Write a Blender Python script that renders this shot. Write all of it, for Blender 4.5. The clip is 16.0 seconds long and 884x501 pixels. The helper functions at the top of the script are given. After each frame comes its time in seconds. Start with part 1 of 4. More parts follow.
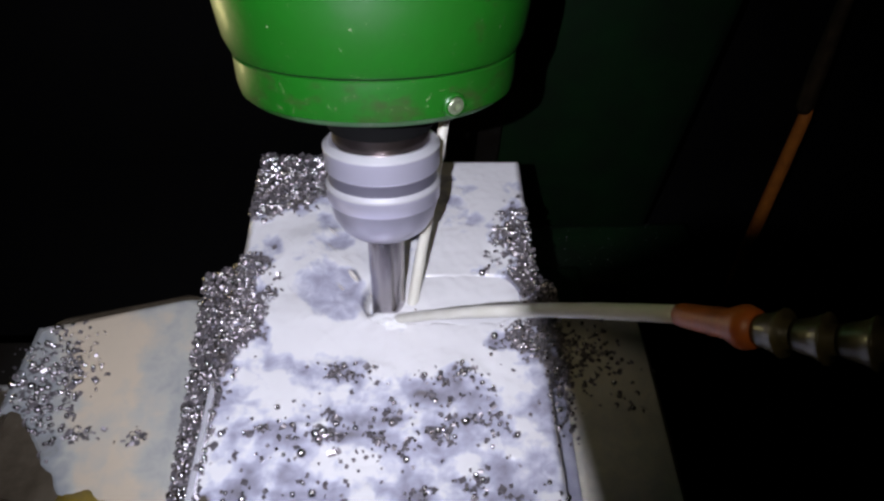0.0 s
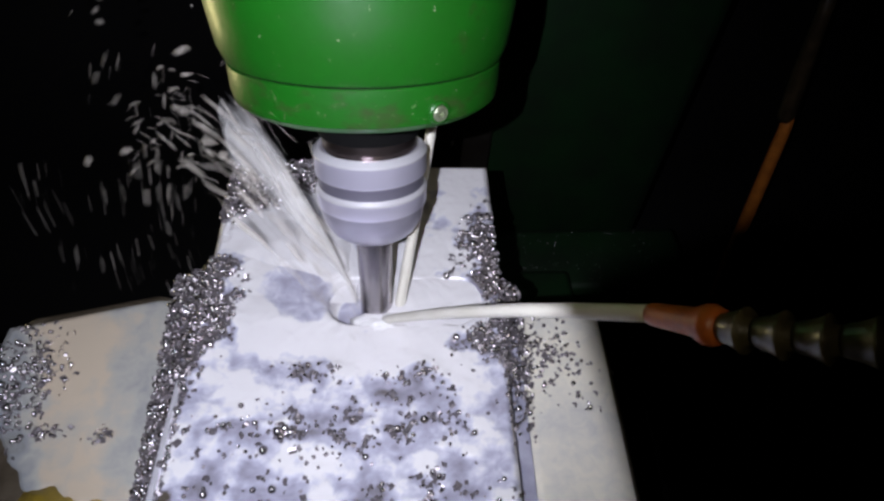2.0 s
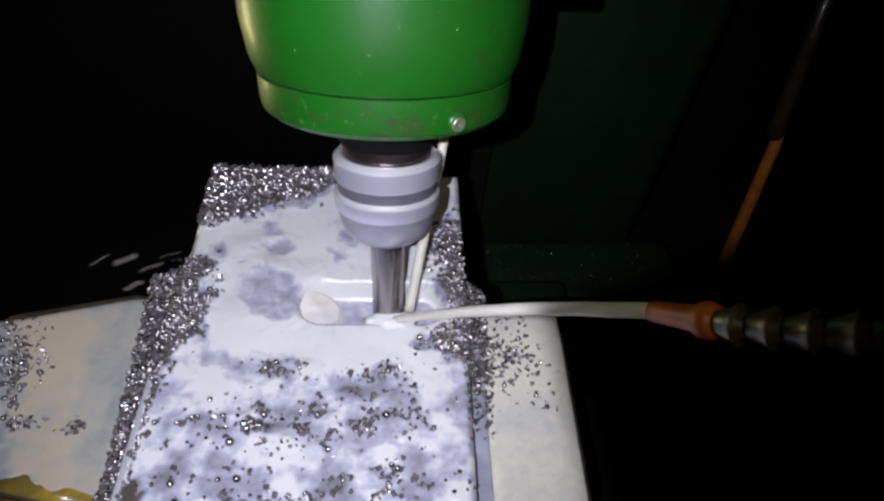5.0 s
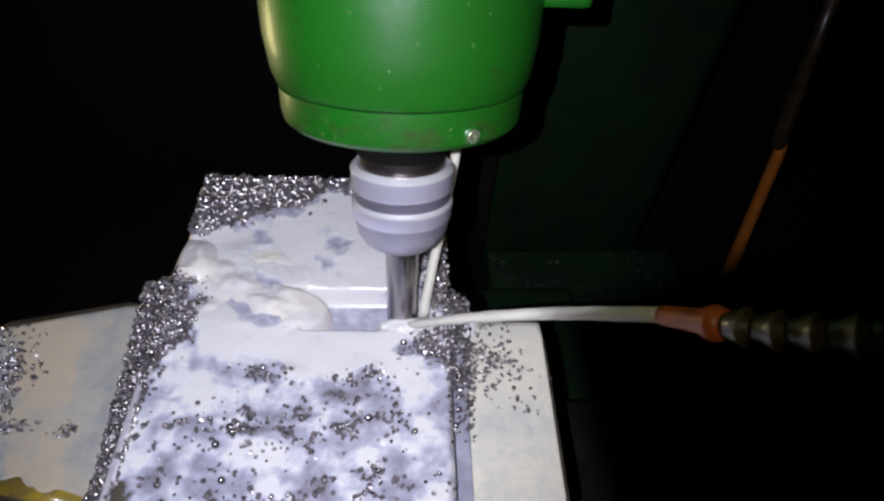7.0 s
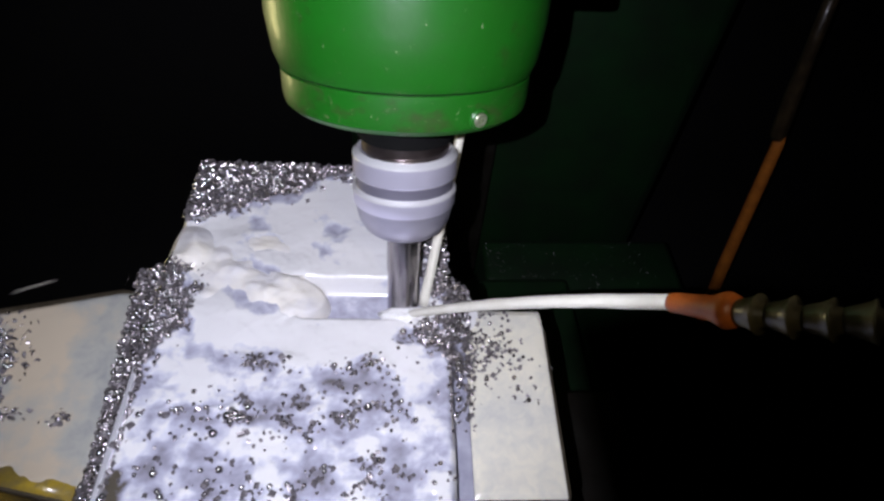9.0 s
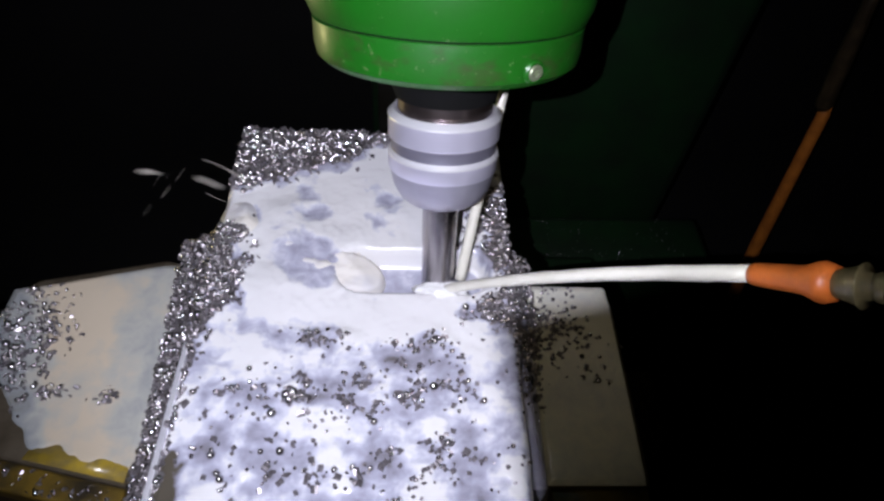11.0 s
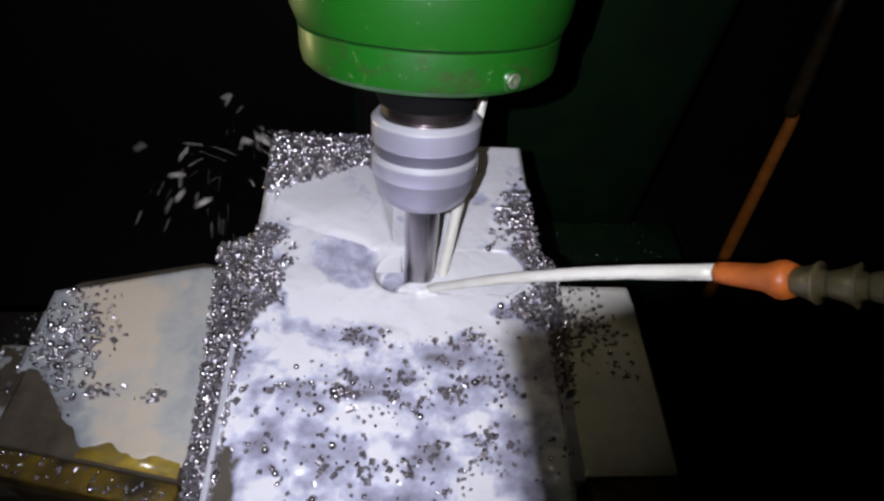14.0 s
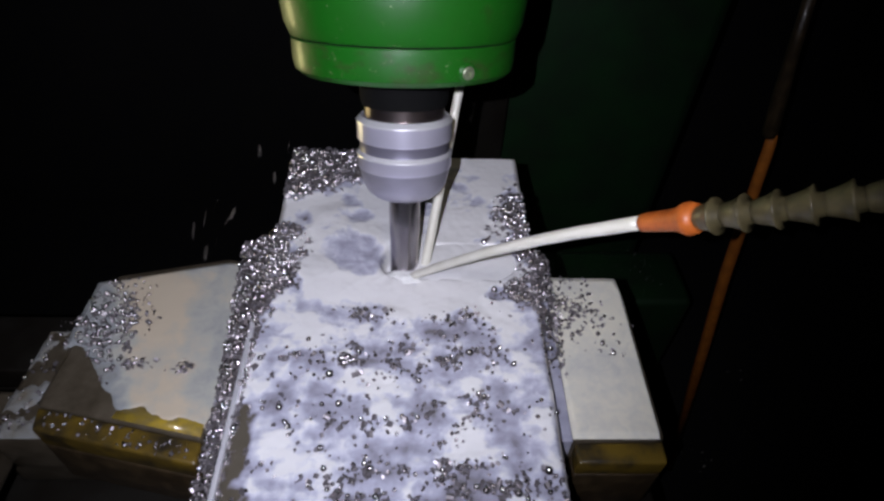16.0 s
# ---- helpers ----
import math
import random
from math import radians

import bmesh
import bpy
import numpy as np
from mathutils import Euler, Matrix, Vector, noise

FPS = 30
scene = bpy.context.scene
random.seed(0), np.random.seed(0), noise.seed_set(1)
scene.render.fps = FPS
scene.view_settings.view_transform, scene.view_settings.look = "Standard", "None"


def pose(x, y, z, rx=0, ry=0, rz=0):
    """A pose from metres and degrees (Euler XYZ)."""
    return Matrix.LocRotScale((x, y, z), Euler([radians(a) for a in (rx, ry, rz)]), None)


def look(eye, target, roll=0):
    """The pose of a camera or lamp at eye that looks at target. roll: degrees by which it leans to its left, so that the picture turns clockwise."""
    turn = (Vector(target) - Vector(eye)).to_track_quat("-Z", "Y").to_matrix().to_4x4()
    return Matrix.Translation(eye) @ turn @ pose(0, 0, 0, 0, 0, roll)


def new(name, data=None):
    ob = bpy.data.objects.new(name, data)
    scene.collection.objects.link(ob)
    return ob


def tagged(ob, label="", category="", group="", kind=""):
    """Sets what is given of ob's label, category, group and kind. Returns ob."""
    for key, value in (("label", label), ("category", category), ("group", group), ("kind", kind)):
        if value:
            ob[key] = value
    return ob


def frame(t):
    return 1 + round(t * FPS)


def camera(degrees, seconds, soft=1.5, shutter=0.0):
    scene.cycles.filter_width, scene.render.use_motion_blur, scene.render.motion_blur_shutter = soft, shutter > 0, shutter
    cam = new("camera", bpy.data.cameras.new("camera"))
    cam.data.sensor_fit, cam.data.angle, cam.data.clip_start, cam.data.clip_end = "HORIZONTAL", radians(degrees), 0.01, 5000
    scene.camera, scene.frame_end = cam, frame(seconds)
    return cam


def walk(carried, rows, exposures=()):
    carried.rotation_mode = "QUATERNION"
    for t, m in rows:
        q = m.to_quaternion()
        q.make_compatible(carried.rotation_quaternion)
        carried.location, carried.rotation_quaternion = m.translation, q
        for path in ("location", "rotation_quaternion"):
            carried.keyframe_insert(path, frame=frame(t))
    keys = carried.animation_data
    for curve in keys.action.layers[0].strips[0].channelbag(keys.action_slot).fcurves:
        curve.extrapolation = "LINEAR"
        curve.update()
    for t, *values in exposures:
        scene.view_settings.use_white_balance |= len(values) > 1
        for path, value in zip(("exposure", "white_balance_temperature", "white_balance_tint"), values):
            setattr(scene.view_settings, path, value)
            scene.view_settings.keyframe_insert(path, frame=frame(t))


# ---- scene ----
cam = camera(71.6, 16.0, soft=2.6, shutter=0.5)
walk(cam, [
    (0, pose(0.0125, -0.2008, 0.3091, 37.63, -1.62, -3.02)),
    (0.5, pose(0.0152, -0.2055, 0.3099, 38.25, -2.07, -3.25)),
    (1, pose(0.0200, -0.2081, 0.3104, 38.72, -1.55, -2.97)),
    (1.5, pose(0.0176, -0.2083, 0.3139, 38.29, -1.94, -3.09)),
    (2, pose(0.0155, -0.2084, 0.3165, 38.11, -2.32, -3.19)),
    (2.5, pose(0.0131, -0.2118, 0.3182, 38.48, -2.71, -3.21)),
    (3, pose(0.0113, -0.2143, 0.3196, 38.74, -2.96, -3.23)),
    (3.5, pose(0.0084, -0.2153, 0.3233, 38.44, -3.29, -3.28)),
    (4, pose(0.0062, -0.2179, 0.3245, 38.69, -3.49, -3.25)),
    (6.5, pose(-0.0015, -0.2302, 0.3344, 39.88, -3.35, -2.67)),
    (7, pose(-0.0036, -0.2311, 0.3354, 40.05, -3.17, -2.85)),
    (7.5, pose(-0.0063, -0.2300, 0.3348, 40.03, -3.46, -3.01)),
    (8, pose(-0.0063, -0.2305, 0.3362, 39.72, -3.52, -2.79)),
    (8.5, pose(-0.0077, -0.2314, 0.3337, 39.77, -3.73, -2.95)),
    (9, pose(-0.0099, -0.2300, 0.3290, 39.41, -4.00, -3.11)),
    (9.5, pose(-0.0123, -0.2294, 0.3264, 38.47, -3.39, -2.89)),
    (10, pose(-0.0195, -0.2303, 0.3150, 38.62, -3.63, -2.52)),
    (10.2, pose(-0.0209, -0.2264, 0.3119, 37.90, -3.34, -2.25)),
    (12.5, pose(-0.0279, -0.2153, 0.3024, 37.47, -3.96, -2.84)),
    (13, pose(-0.0282, -0.2154, 0.3046, 37.56, -4.31, -3.12)),
    (13.5, pose(-0.0273, -0.2181, 0.3103, 37.34, -4.66, -3.44)),
    (14, pose(-0.0259, -0.2253, 0.3123, 37.93, -4.77, -3.50)),
    (14.5, pose(-0.0222, -0.2367, 0.3160, 38.92, -4.25, -3.51)),
    (15, pose(-0.0144, -0.2520, 0.3142, 40.59, -3.52, -3.15)),
    (15.5, pose(-0.0031, -0.2686, 0.3138, 42.02, -2.57, -2.45)),
    (16, pose(-0.0006, -0.2880, 0.3148, 43.57, -2.46, -2.56)),
], [(0, -0.18), (1.5, -0.14), (4, -0.10), (7, 0.08), (10.2, 0.14), (12.5, -0.14), (14.5, -0.14), (15.0, -0.20), (16, -0.12)])

# ---- world and light ----
world = bpy.data.worlds.new("dark_workshop")
world.use_nodes = True
world.node_tree.nodes["Background"].inputs[0].default_value = (0.010, 0.012, 0.012, 1)
world.node_tree.nodes["Background"].inputs[1].default_value = 0.12
scene.world = world


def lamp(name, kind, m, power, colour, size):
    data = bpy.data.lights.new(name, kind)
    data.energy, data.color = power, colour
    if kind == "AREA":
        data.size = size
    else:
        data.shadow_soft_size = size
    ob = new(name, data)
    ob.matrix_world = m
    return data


# Warm fill added to lift the shadow behind the chuck; no such lamp known.
fill_spot = lamp("fill_light", "SPOT", look((0.075, -0.235, 0.380), (0.035, 0.03, 0.0)), 0.52, (1.0, 0.86, 0.60), 0.020)
fill_spot.spot_size, fill_spot.spot_blend = radians(50), 1.0
side = lamp("side_lamp", "SPOT", look((-1.0, 0.67, -0.36), (-0.05, 0.0, 0.2)), 7.0, (1.0, 0.84, 0.40), 0.12)
side.spot_size, side.spot_blend = radians(17), 0.6


# ---- materials ----
def mat(name, colour, rough=0.5, metal=0.0, colour2=None, scale=60.0, bump=0.0, bump_scale=300.0, coat=0.0, spread=(0.35, 0.65), rough2=None):
    m = bpy.data.materials.new(name)
    m.use_nodes = True
    nt = m.node_tree
    b = nt.nodes["Principled BSDF"]
    b.inputs["Base Color"].default_value = (*colour, 1)
    b.inputs["Roughness"].default_value = rough
    b.inputs["Metallic"].default_value = metal
    b.inputs["Coat Weight"].default_value = coat
    b.inputs["Coat Roughness"].default_value = 0.12
    co = nt.nodes.new("ShaderNodeTexCoord")
    if colour2 or rough2 is not None:
        n = nt.nodes.new("ShaderNodeTexNoise")
        n.inputs["Scale"].default_value = scale
        n.inputs["Detail"].default_value = 7
        n.inputs["Roughness"].default_value = 0.62
        nt.links.new(co.outputs["Object"], n.inputs["Vector"])
        r = nt.nodes.new("ShaderNodeMapRange")
        r.inputs[1].default_value, r.inputs[2].default_value = spread
        nt.links.new(n.outputs["Fac"], r.inputs[0])
        if colour2:
            mix = nt.nodes.new("ShaderNodeMix")
            mix.data_type = "RGBA"
            mix.inputs[6].default_value = (*colour, 1)
            mix.inputs[7].default_value = (*colour2, 1)
            nt.links.new(r.outputs[0], mix.inputs[0])
            nt.links.new(mix.outputs[2], b.inputs["Base Color"])
        if rough2 is not None:
            q = nt.nodes.new("ShaderNodeMapRange")
            q.inputs[3].default_value, q.inputs[4].default_value = rough, rough2
            nt.links.new(r.outputs[0], q.inputs[0])
            nt.links.new(q.outputs[0], b.inputs["Roughness"])
    if bump:
        n2 = nt.nodes.new("ShaderNodeTexNoise")
        n2.inputs["Scale"].default_value = bump_scale
        n2.inputs["Detail"].default_value = 5
        nt.links.new(co.outputs["Object"], n2.inputs["Vector"])
        bp = nt.nodes.new("ShaderNodeBump")
        bp.inputs["Strength"].default_value = bump
        bp.inputs["Distance"].default_value = 0.001
        nt.links.new(n2.outputs["Fac"], bp.inputs["Height"])
        nt.links.new(bp.outputs[0], b.inputs["Normal"])
    return m


GREEN = mat("green_machine_paint", (0.0063, 0.103, 0.0056), 0.36, 0, (0.009, 0.074, 0.005), 26, 0.16, 200, 0.10, (0.3, 0.85), 0.48)


def weathered(m, colour, scale, low, high, stretch=(1, 1, 1)):
    """Adds stains or specks of another colour to a material."""
    nt = m.node_tree
    b = nt.nodes["Principled BSDF"]
    old = b.inputs["Base Color"].links[0].from_socket
    co = nt.nodes.new("ShaderNodeTexCoord")
    mp = nt.nodes.new("ShaderNodeMapping")
    mp.inputs["Scale"].default_value = stretch
    nt.links.new(co.outputs["Object"], mp.inputs[0])
    n = nt.nodes.new("ShaderNodeTexNoise")
    n.inputs["Scale"].default_value = scale
    n.inputs["Detail"].default_value = 5
    n.inputs["Roughness"].default_value = 0.7
    nt.links.new(mp.outputs[0], n.inputs["Vector"])
    r = nt.nodes.new("ShaderNodeMapRange")
    r.inputs[1].default_value, r.inputs[2].default_value = low, high
    nt.links.new(n.outputs["Fac"], r.inputs[0])
    mix = nt.nodes.new("ShaderNodeMix")
    mix.data_type = "RGBA"
    mix.inputs[7].default_value = (*colour, 1)
    nt.links.new(old, mix.inputs[6])
    nt.links.new(r.outputs[0], mix.inputs[0])
    nt.links.new(mix.outputs[2], b.inputs["Base Color"])


weathered(GREEN, (0.030, 0.040, 0.012), 32, 0.60, 0.74)
weathered(GREEN, (0.20, 0.26, 0.13), 330, 0.655, 0.70)
RING = GREEN.copy()
weathered(RING, (0.032, 0.050, 0.014), 55, 0.52, 0.72, (1, 1, 2.0))
weathered(RING, (0.11, 0.15, 0.06), 260, 0.64, 0.70)
# Column green darkened; the shade behind the head is put into its colour.
DARKGREEN = mat("dim_green_paint", (0.0022, 0.027, 0.0038), 0.6, 0, (0.003, 0.012, 0.003), 14, 0.3, 120)
PLATE = mat("filmed_plate", (0.40, 0.40, 0.48), 0.25, 0, (0.26, 0.26, 0.33), 60, 0.2, 150, 0.3)
WORN = mat("wet_aluminium", (0.56, 0.52, 0.46), 0.30, 0.6, (0.40, 0.36, 0.31), 45, 0.2, 200)
SATIN = mat("satin_chuck_steel", (0.80, 0.78, 0.93), 0.28, 0.66, (0.76, 0.74, 0.89), 50, 0.02, 500)
DARKSTEEL = mat("dark_spindle_steel", (0.24, 0.20, 0.20), 0.30, 0.95, (0.15, 0.12, 0.11), 70)
CARBIDE = mat("cutter_steel", (0.46, 0.43, 0.46), 0.27, 1.0, (0.40, 0.38, 0.40), 40)
# Near-white: highlights on the chuck's chamfers and the block's edge, put into colour.
WHITENED = mat("whitened_steel", (0.98, 0.97, 1.0), 0.30, 0.55, (0.90, 0.89, 0.95), 60)
# Recess and taper are set darker than the satin bands.
RECESS = mat("darker_band_steel", (0.27, 0.26, 0.33), 0.36, 0.60, (0.22, 0.21, 0.27), 60)
TAPER = mat("mid_grey_steel", (0.50, 0.49, 0.59), 0.34, 0.66, (0.40, 0.39, 0.48), 50)
DULL = mat("oily_screw_steel", (0.26, 0.30, 0.20), 0.42, 0.5, (0.14, 0.17, 0.09), 300)
BLACK = mat("black_recess", (0.004, 0.004, 0.004), 0.85)
BLACK.node_tree.nodes["Principled BSDF"].inputs["Specular IOR Level"].default_value = 0.12
ORANGE = mat("orange_nozzle_plastic", (0.52, 0.125, 0.02), 0.42, 0, (0.36, 0.085, 0.015), 120, 0.1, 400)
OLIVE = mat("olive_hose_plastic", (0.095, 0.078, 0.036), 0.38, 0, (0.045, 0.037, 0.018), 150, 0.2, 400, 0.3)
RUST = mat("orange_brown_pipe", (0.56, 0.18, 0.024), 0.5, 0, (0.38, 0.115, 0.018), 60)
CAST = mat("wet_cast_iron", (0.105, 0.086, 0.060), 0.28, 0.2, (0.058, 0.046, 0.030), 75, 0.4, 220, 0.4)
YELLOW = mat("worn_yellow_paint", (0.125, 0.080, 0.012), 0.30, 0, (0.026, 0.020, 0.011), 42, 0.6, 150, 0.3, (0.40, 0.60))
FLAKING = mat("flaking_yellow_paint", (0.36, 0.25, 0.03), 0.28, 0, (0.20, 0.15, 0.05), 120, 0.6, 150, 0.4, (0.40, 0.66))
GRIMED = mat("grimed_iron", (0.030, 0.020, 0.010), 0.4, 0.1, (0.075, 0.050, 0.024), 90, 0.6, 180, 0.3, (0.45, 0.75))
TABLE = mat("oily_table_steel", (0.022, 0.020, 0.016), 0.5, 0.3, (0.012, 0.009, 0.006), 25, 0.3, 150)
FLOOR = mat("dark_floor", (0.010, 0.010, 0.010), 0.9, 0, (0.014, 0.013, 0.012), 6)
CHIP = mat("aluminium_chip", (0.29, 0.265, 0.28), 0.34, 0.60, (0.15, 0.136, 0.14), 700)
# Far brighter than the other chips, to make their glints.
BEAD = mat("glint_chip", (0.88, 0.83, 0.83), 0.22, 1, (0.6, 0.56, 0.56), 500)
GLOW = bpy.data.materials.new("torch_glow")
GLOW.use_nodes = True
GLOW.node_tree.nodes["Principled BSDF"].inputs["Emission Color"].default_value = (0.855, 0.865, 1.03, 1)
GLOW.node_tree.nodes["Principled BSDF"].inputs["Emission Strength"].default_value = 168000
FOAM = mat("coolant_foam", (0.78, 0.74, 0.66), 0.5, 0, (0.64, 0.63, 0.66), 34, 0.1, 120, 0, (0.35, 0.7))
SPRAY = mat("flying_coolant", (0.80, 0.75, 0.66), 0.5, 0, (0.70, 0.65, 0.57), 120)
SPRAY.node_tree.nodes["Principled BSDF"].inputs["Alpha"].default_value = 0.46
JET = mat("coolant_jet", (0.64, 0.62, 0.53), 0.3, 0, (0.72, 0.70, 0.62), 60, 0.1, 200, 0.2)
MILK = mat("milky_coolant", (0.74, 0.74, 0.72), 0.28, 0, (0.80, 0.80, 0.80), 30, 0.15, 90, 0.2)


def sheet_material():
    """A torn veil of flying coolant, streaked along its way."""
    m = mat("coolant_veil", (0.80, 0.79, 0.76), 0.5)
    nt = m.node_tree
    at = nt.nodes.new("ShaderNodeAttribute")
    at.attribute_name = "flow"
    n = nt.nodes.new("ShaderNodeTexNoise")
    n.inputs["Scale"].default_value = 1.0
    n.inputs["Detail"].default_value = 4
    n.inputs["Roughness"].default_value = 0.6
    n.inputs["Distortion"].default_value = 0.8
    nt.links.new(at.outputs["Vector"], n.inputs["Vector"])
    sep = nt.nodes.new("ShaderNodeSeparateXYZ")
    nt.links.new(at.outputs["Vector"], sep.inputs[0])
    add = nt.nodes.new("ShaderNodeMath")
    add.operation = "SUBTRACT"
    nt.links.new(n.outputs["Fac"], add.inputs[0])
    nt.links.new(sep.outputs[2], add.inputs[1])
    r = nt.nodes.new("ShaderNodeMapRange")
    r.inputs[1].default_value, r.inputs[2].default_value, r.inputs[4].default_value = 0.08, 0.66, 0.80
    nt.links.new(add.outputs[0], r.inputs[0])
    nt.links.new(r.outputs[0], nt.nodes["Principled BSDF"].inputs["Alpha"])
    return m


VEIL = sheet_material()


def film_material(name, bare, thin, mid, full, grain, edges=(0.56, 0.76, 0.97)):
    """Milky coolant where it stands thick, wet violet-grey metal where it runs thin."""
    m = mat(name, (0.80, 0.80, 0.80), 0.22, 0, None, 1, 0.14, 130, 0.3)
    nt = m.node_tree
    b = nt.nodes["Principled BSDF"]
    at = nt.nodes.new("ShaderNodeAttribute")
    at.attribute_name = "thickness"
    co = nt.nodes.new("ShaderNodeTexCoord")
    n = nt.nodes.new("ShaderNodeTexNoise")
    n.inputs["Scale"].default_value = 130
    n.inputs["Detail"].default_value = 7
    n.inputs["Roughness"].default_value = 0.6
    n.inputs["Distortion"].default_value = 0.7
    nt.links.new(co.outputs["Object"], n.inputs["Vector"])
    a = nt.nodes.new("ShaderNodeMath")
    a.operation = "MULTIPLY_ADD"
    a.inputs[1].default_value = grain
    nt.links.new(n.outputs["Fac"], a.inputs[0])
    nt.links.new(at.outputs["Fac"], a.inputs[2])
    ramp = nt.nodes.new("ShaderNodeValToRGB")
    e = ramp.color_ramp.elements
    e[0].position, e[0].color = 0.34, (*bare, 1)
    low = ramp.color_ramp.elements.new(0.08)
    low.color = (0.095, 0.082, 0.062, 1)
    x = ramp.color_ramp.elements.new(edges[0])
    x.color = (*thin, 1)
    y = ramp.color_ramp.elements.new(edges[1])
    y.color = (*mid, 1)
    e[-1].position, e[-1].color = edges[2], (*full, 1)
    nt.links.new(a.outputs[0], ramp.inputs[0])
    nt.links.new(ramp.outputs[0], b.inputs["Base Color"])
    return m


FILM = film_material("coolant_film", (0.26, 0.252, 0.305), (0.42, 0.42, 0.515), (0.57, 0.575, 0.65), (0.745, 0.735, 0.735), 0.60, (0.60, 0.735, 0.86))
# Warm light on the jaws is put into these beige and cream films.
JAWFILM = film_material("warm_lit_coolant", (0.17, 0.15, 0.11), (0.27, 0.285, 0.29), (0.415, 0.41, 0.365), (0.54, 0.46, 0.345), 0.34)
PALEFILM = film_material("pale_warm_lit_coolant", (0.26, 0.26, 0.28), (0.42, 0.42, 0.44), (0.60, 0.59, 0.53), (0.74, 0.705, 0.585), 0.50)


# ---- helpers for meshes ----
def link(name, bm, material, parent=None, label="", smooth=True):
    me = bpy.data.meshes.new(name)
    bm.to_mesh(me)
    bm.free()
    for p in me.polygons:
        p.use_smooth = smooth
    me.materials.append(material)
    ob = new(name, me)
    if parent:
        ob.parent = parent
    if label:
        ob["label"] = label
    return ob


def part(name, bm, material, parent, label="", smooth=True):
    return link(name, bm, material, parent, label, smooth)


def raw(name, verts, faces, material, parent=None, smooth=False):
    me = bpy.data.meshes.new(name)
    me.from_pydata(verts, [], faces)
    me.materials.append(material)
    if smooth:
        for p in me.polygons:
            p.use_smooth = True
    ob = new(name, me)
    if parent:
        ob.parent = parent
    return ob


def lathe(profile, n=96, closed=True):
    """A turned body from (radius, height) pairs, sharp where the pair is given twice."""
    bm = bmesh.new()
    rings = []
    for r, z in profile:
        rings.append([bm.verts.new((r * math.cos(2 * math.pi * i / n), r * math.sin(2 * math.pi * i / n), z)) for i in range(n)])
    for a, b in zip(rings, rings[1:]):
        for i in range(n):
            bm.faces.new((a[i], a[(i + 1) % n], b[(i + 1) % n], b[i]))
    if closed:
        bm.faces.new(rings[0][::-1])
        bm.faces.new(rings[-1])
    bmesh.ops.recalc_face_normals(bm, faces=bm.faces)
    for e in bm.edges:
        if len(e.link_faces) == 2 and e.calc_face_angle() > radians(28):
            e.smooth = False
    return bm


def box(x0, x1, y0, y1, z0, z1, bevel=0.0, seg=2):
    bm = bmesh.new()
    bmesh.ops.create_cube(bm, size=1)
    for v in bm.verts:
        v.co = (x0 if v.co.x < 0 else x1, y0 if v.co.y < 0 else y1, z0 if v.co.z < 0 else z1)
    if bevel:
        bmesh.ops.bevel(bm, geom=bm.edges[:], offset=bevel, segments=seg, profile=0.6, affect="EDGES")
    return bm


def prism(outline, z0, z1, bevel=0.0):
    """An upright block over a plan outline, listed anticlockwise."""
    bm = bmesh.new()
    lo = [bm.verts.new((x, y, z0)) for x, y in outline]
    hi = [bm.verts.new((x, y, z1)) for x, y in outline]
    bm.faces.new(lo[::-1])
    bm.faces.new(hi)
    k = len(lo)
    for i in range(k):
        bm.faces.new((lo[i], lo[(i + 1) % k], hi[(i + 1) % k], hi[i]))
    if bevel:
        bmesh.ops.bevel(bm, geom=bm.edges[:], offset=bevel, segments=2, profile=0.6, affect="EDGES")
    return bm


def tube(points, radii, n=20, wobble=0.0):
    """A round bar along points, with a radius at each."""
    bm = bmesh.new()
    pts = [Vector(p) for p in points]
    rings = []
    up = Vector((0.13, 0.21, 0.97))
    for i, p in enumerate(pts):
        d = (pts[min(i + 1, len(pts) - 1)] - pts[max(i - 1, 0)]).normalized()
        u = d.cross(up).normalized()
        v = d.cross(u)
        ring = []
        for k in range(n):
            a = 2 * math.pi * k / n
            r = radii[i] * (1 + wobble * noise.noise(p * 90 + Vector((math.cos(a), math.sin(a), 0))))
            ring.append(bm.verts.new(p + u * r * math.cos(a) + v * r * math.sin(a)))
        rings.append(ring)
    for a, b in zip(rings, rings[1:]):
        for k in range(n):
            bm.faces.new((a[k], a[(k + 1) % n], b[(k + 1) % n], b[k]))
    bm.faces.new(rings[0][::-1])
    bm.faces.new(rings[-1])
    bmesh.ops.recalc_face_normals(bm, faces=bm.faces)
    return bm


def lerp(a, b, s):
    return a + (b - a) * s


def clamp(v, a=0.0, b=1.0):
    return a if v < a else b if v > b else v


# ---- the setting ----
floor = link("floor", box(-1.15, 1.15, -1.05, 1.15, -1.02, -0.97), FLOOR, smooth=False)
tagged(floor, "dark concrete workshop floor under the machine", "floor", kind="structure")
for nm, b in (("wall_north", (-1.15, 1.15, 1.15, 1.25, -1.02, 1.1)), ("wall_south", (-1.15, 1.15, -1.15, -1.05, -1.02, 1.1)), ("wall_east", (1.15, 1.25, -1.15, 1.25, -1.02, 1.1)), ("wall_west", (-1.25, -1.15, -1.15, 1.25, -1.02, 1.1))):
    tagged(link(nm, box(*b), FLOOR, smooth=False), "unlit dark wall round the machine", "wall", kind="structure")
tagged(link("ceiling", box(-1.25, 1.25, -1.15, 1.25, 1.1, 1.15), FLOOR, smooth=False), "unlit dark ceiling", "ceiling", kind="structure")


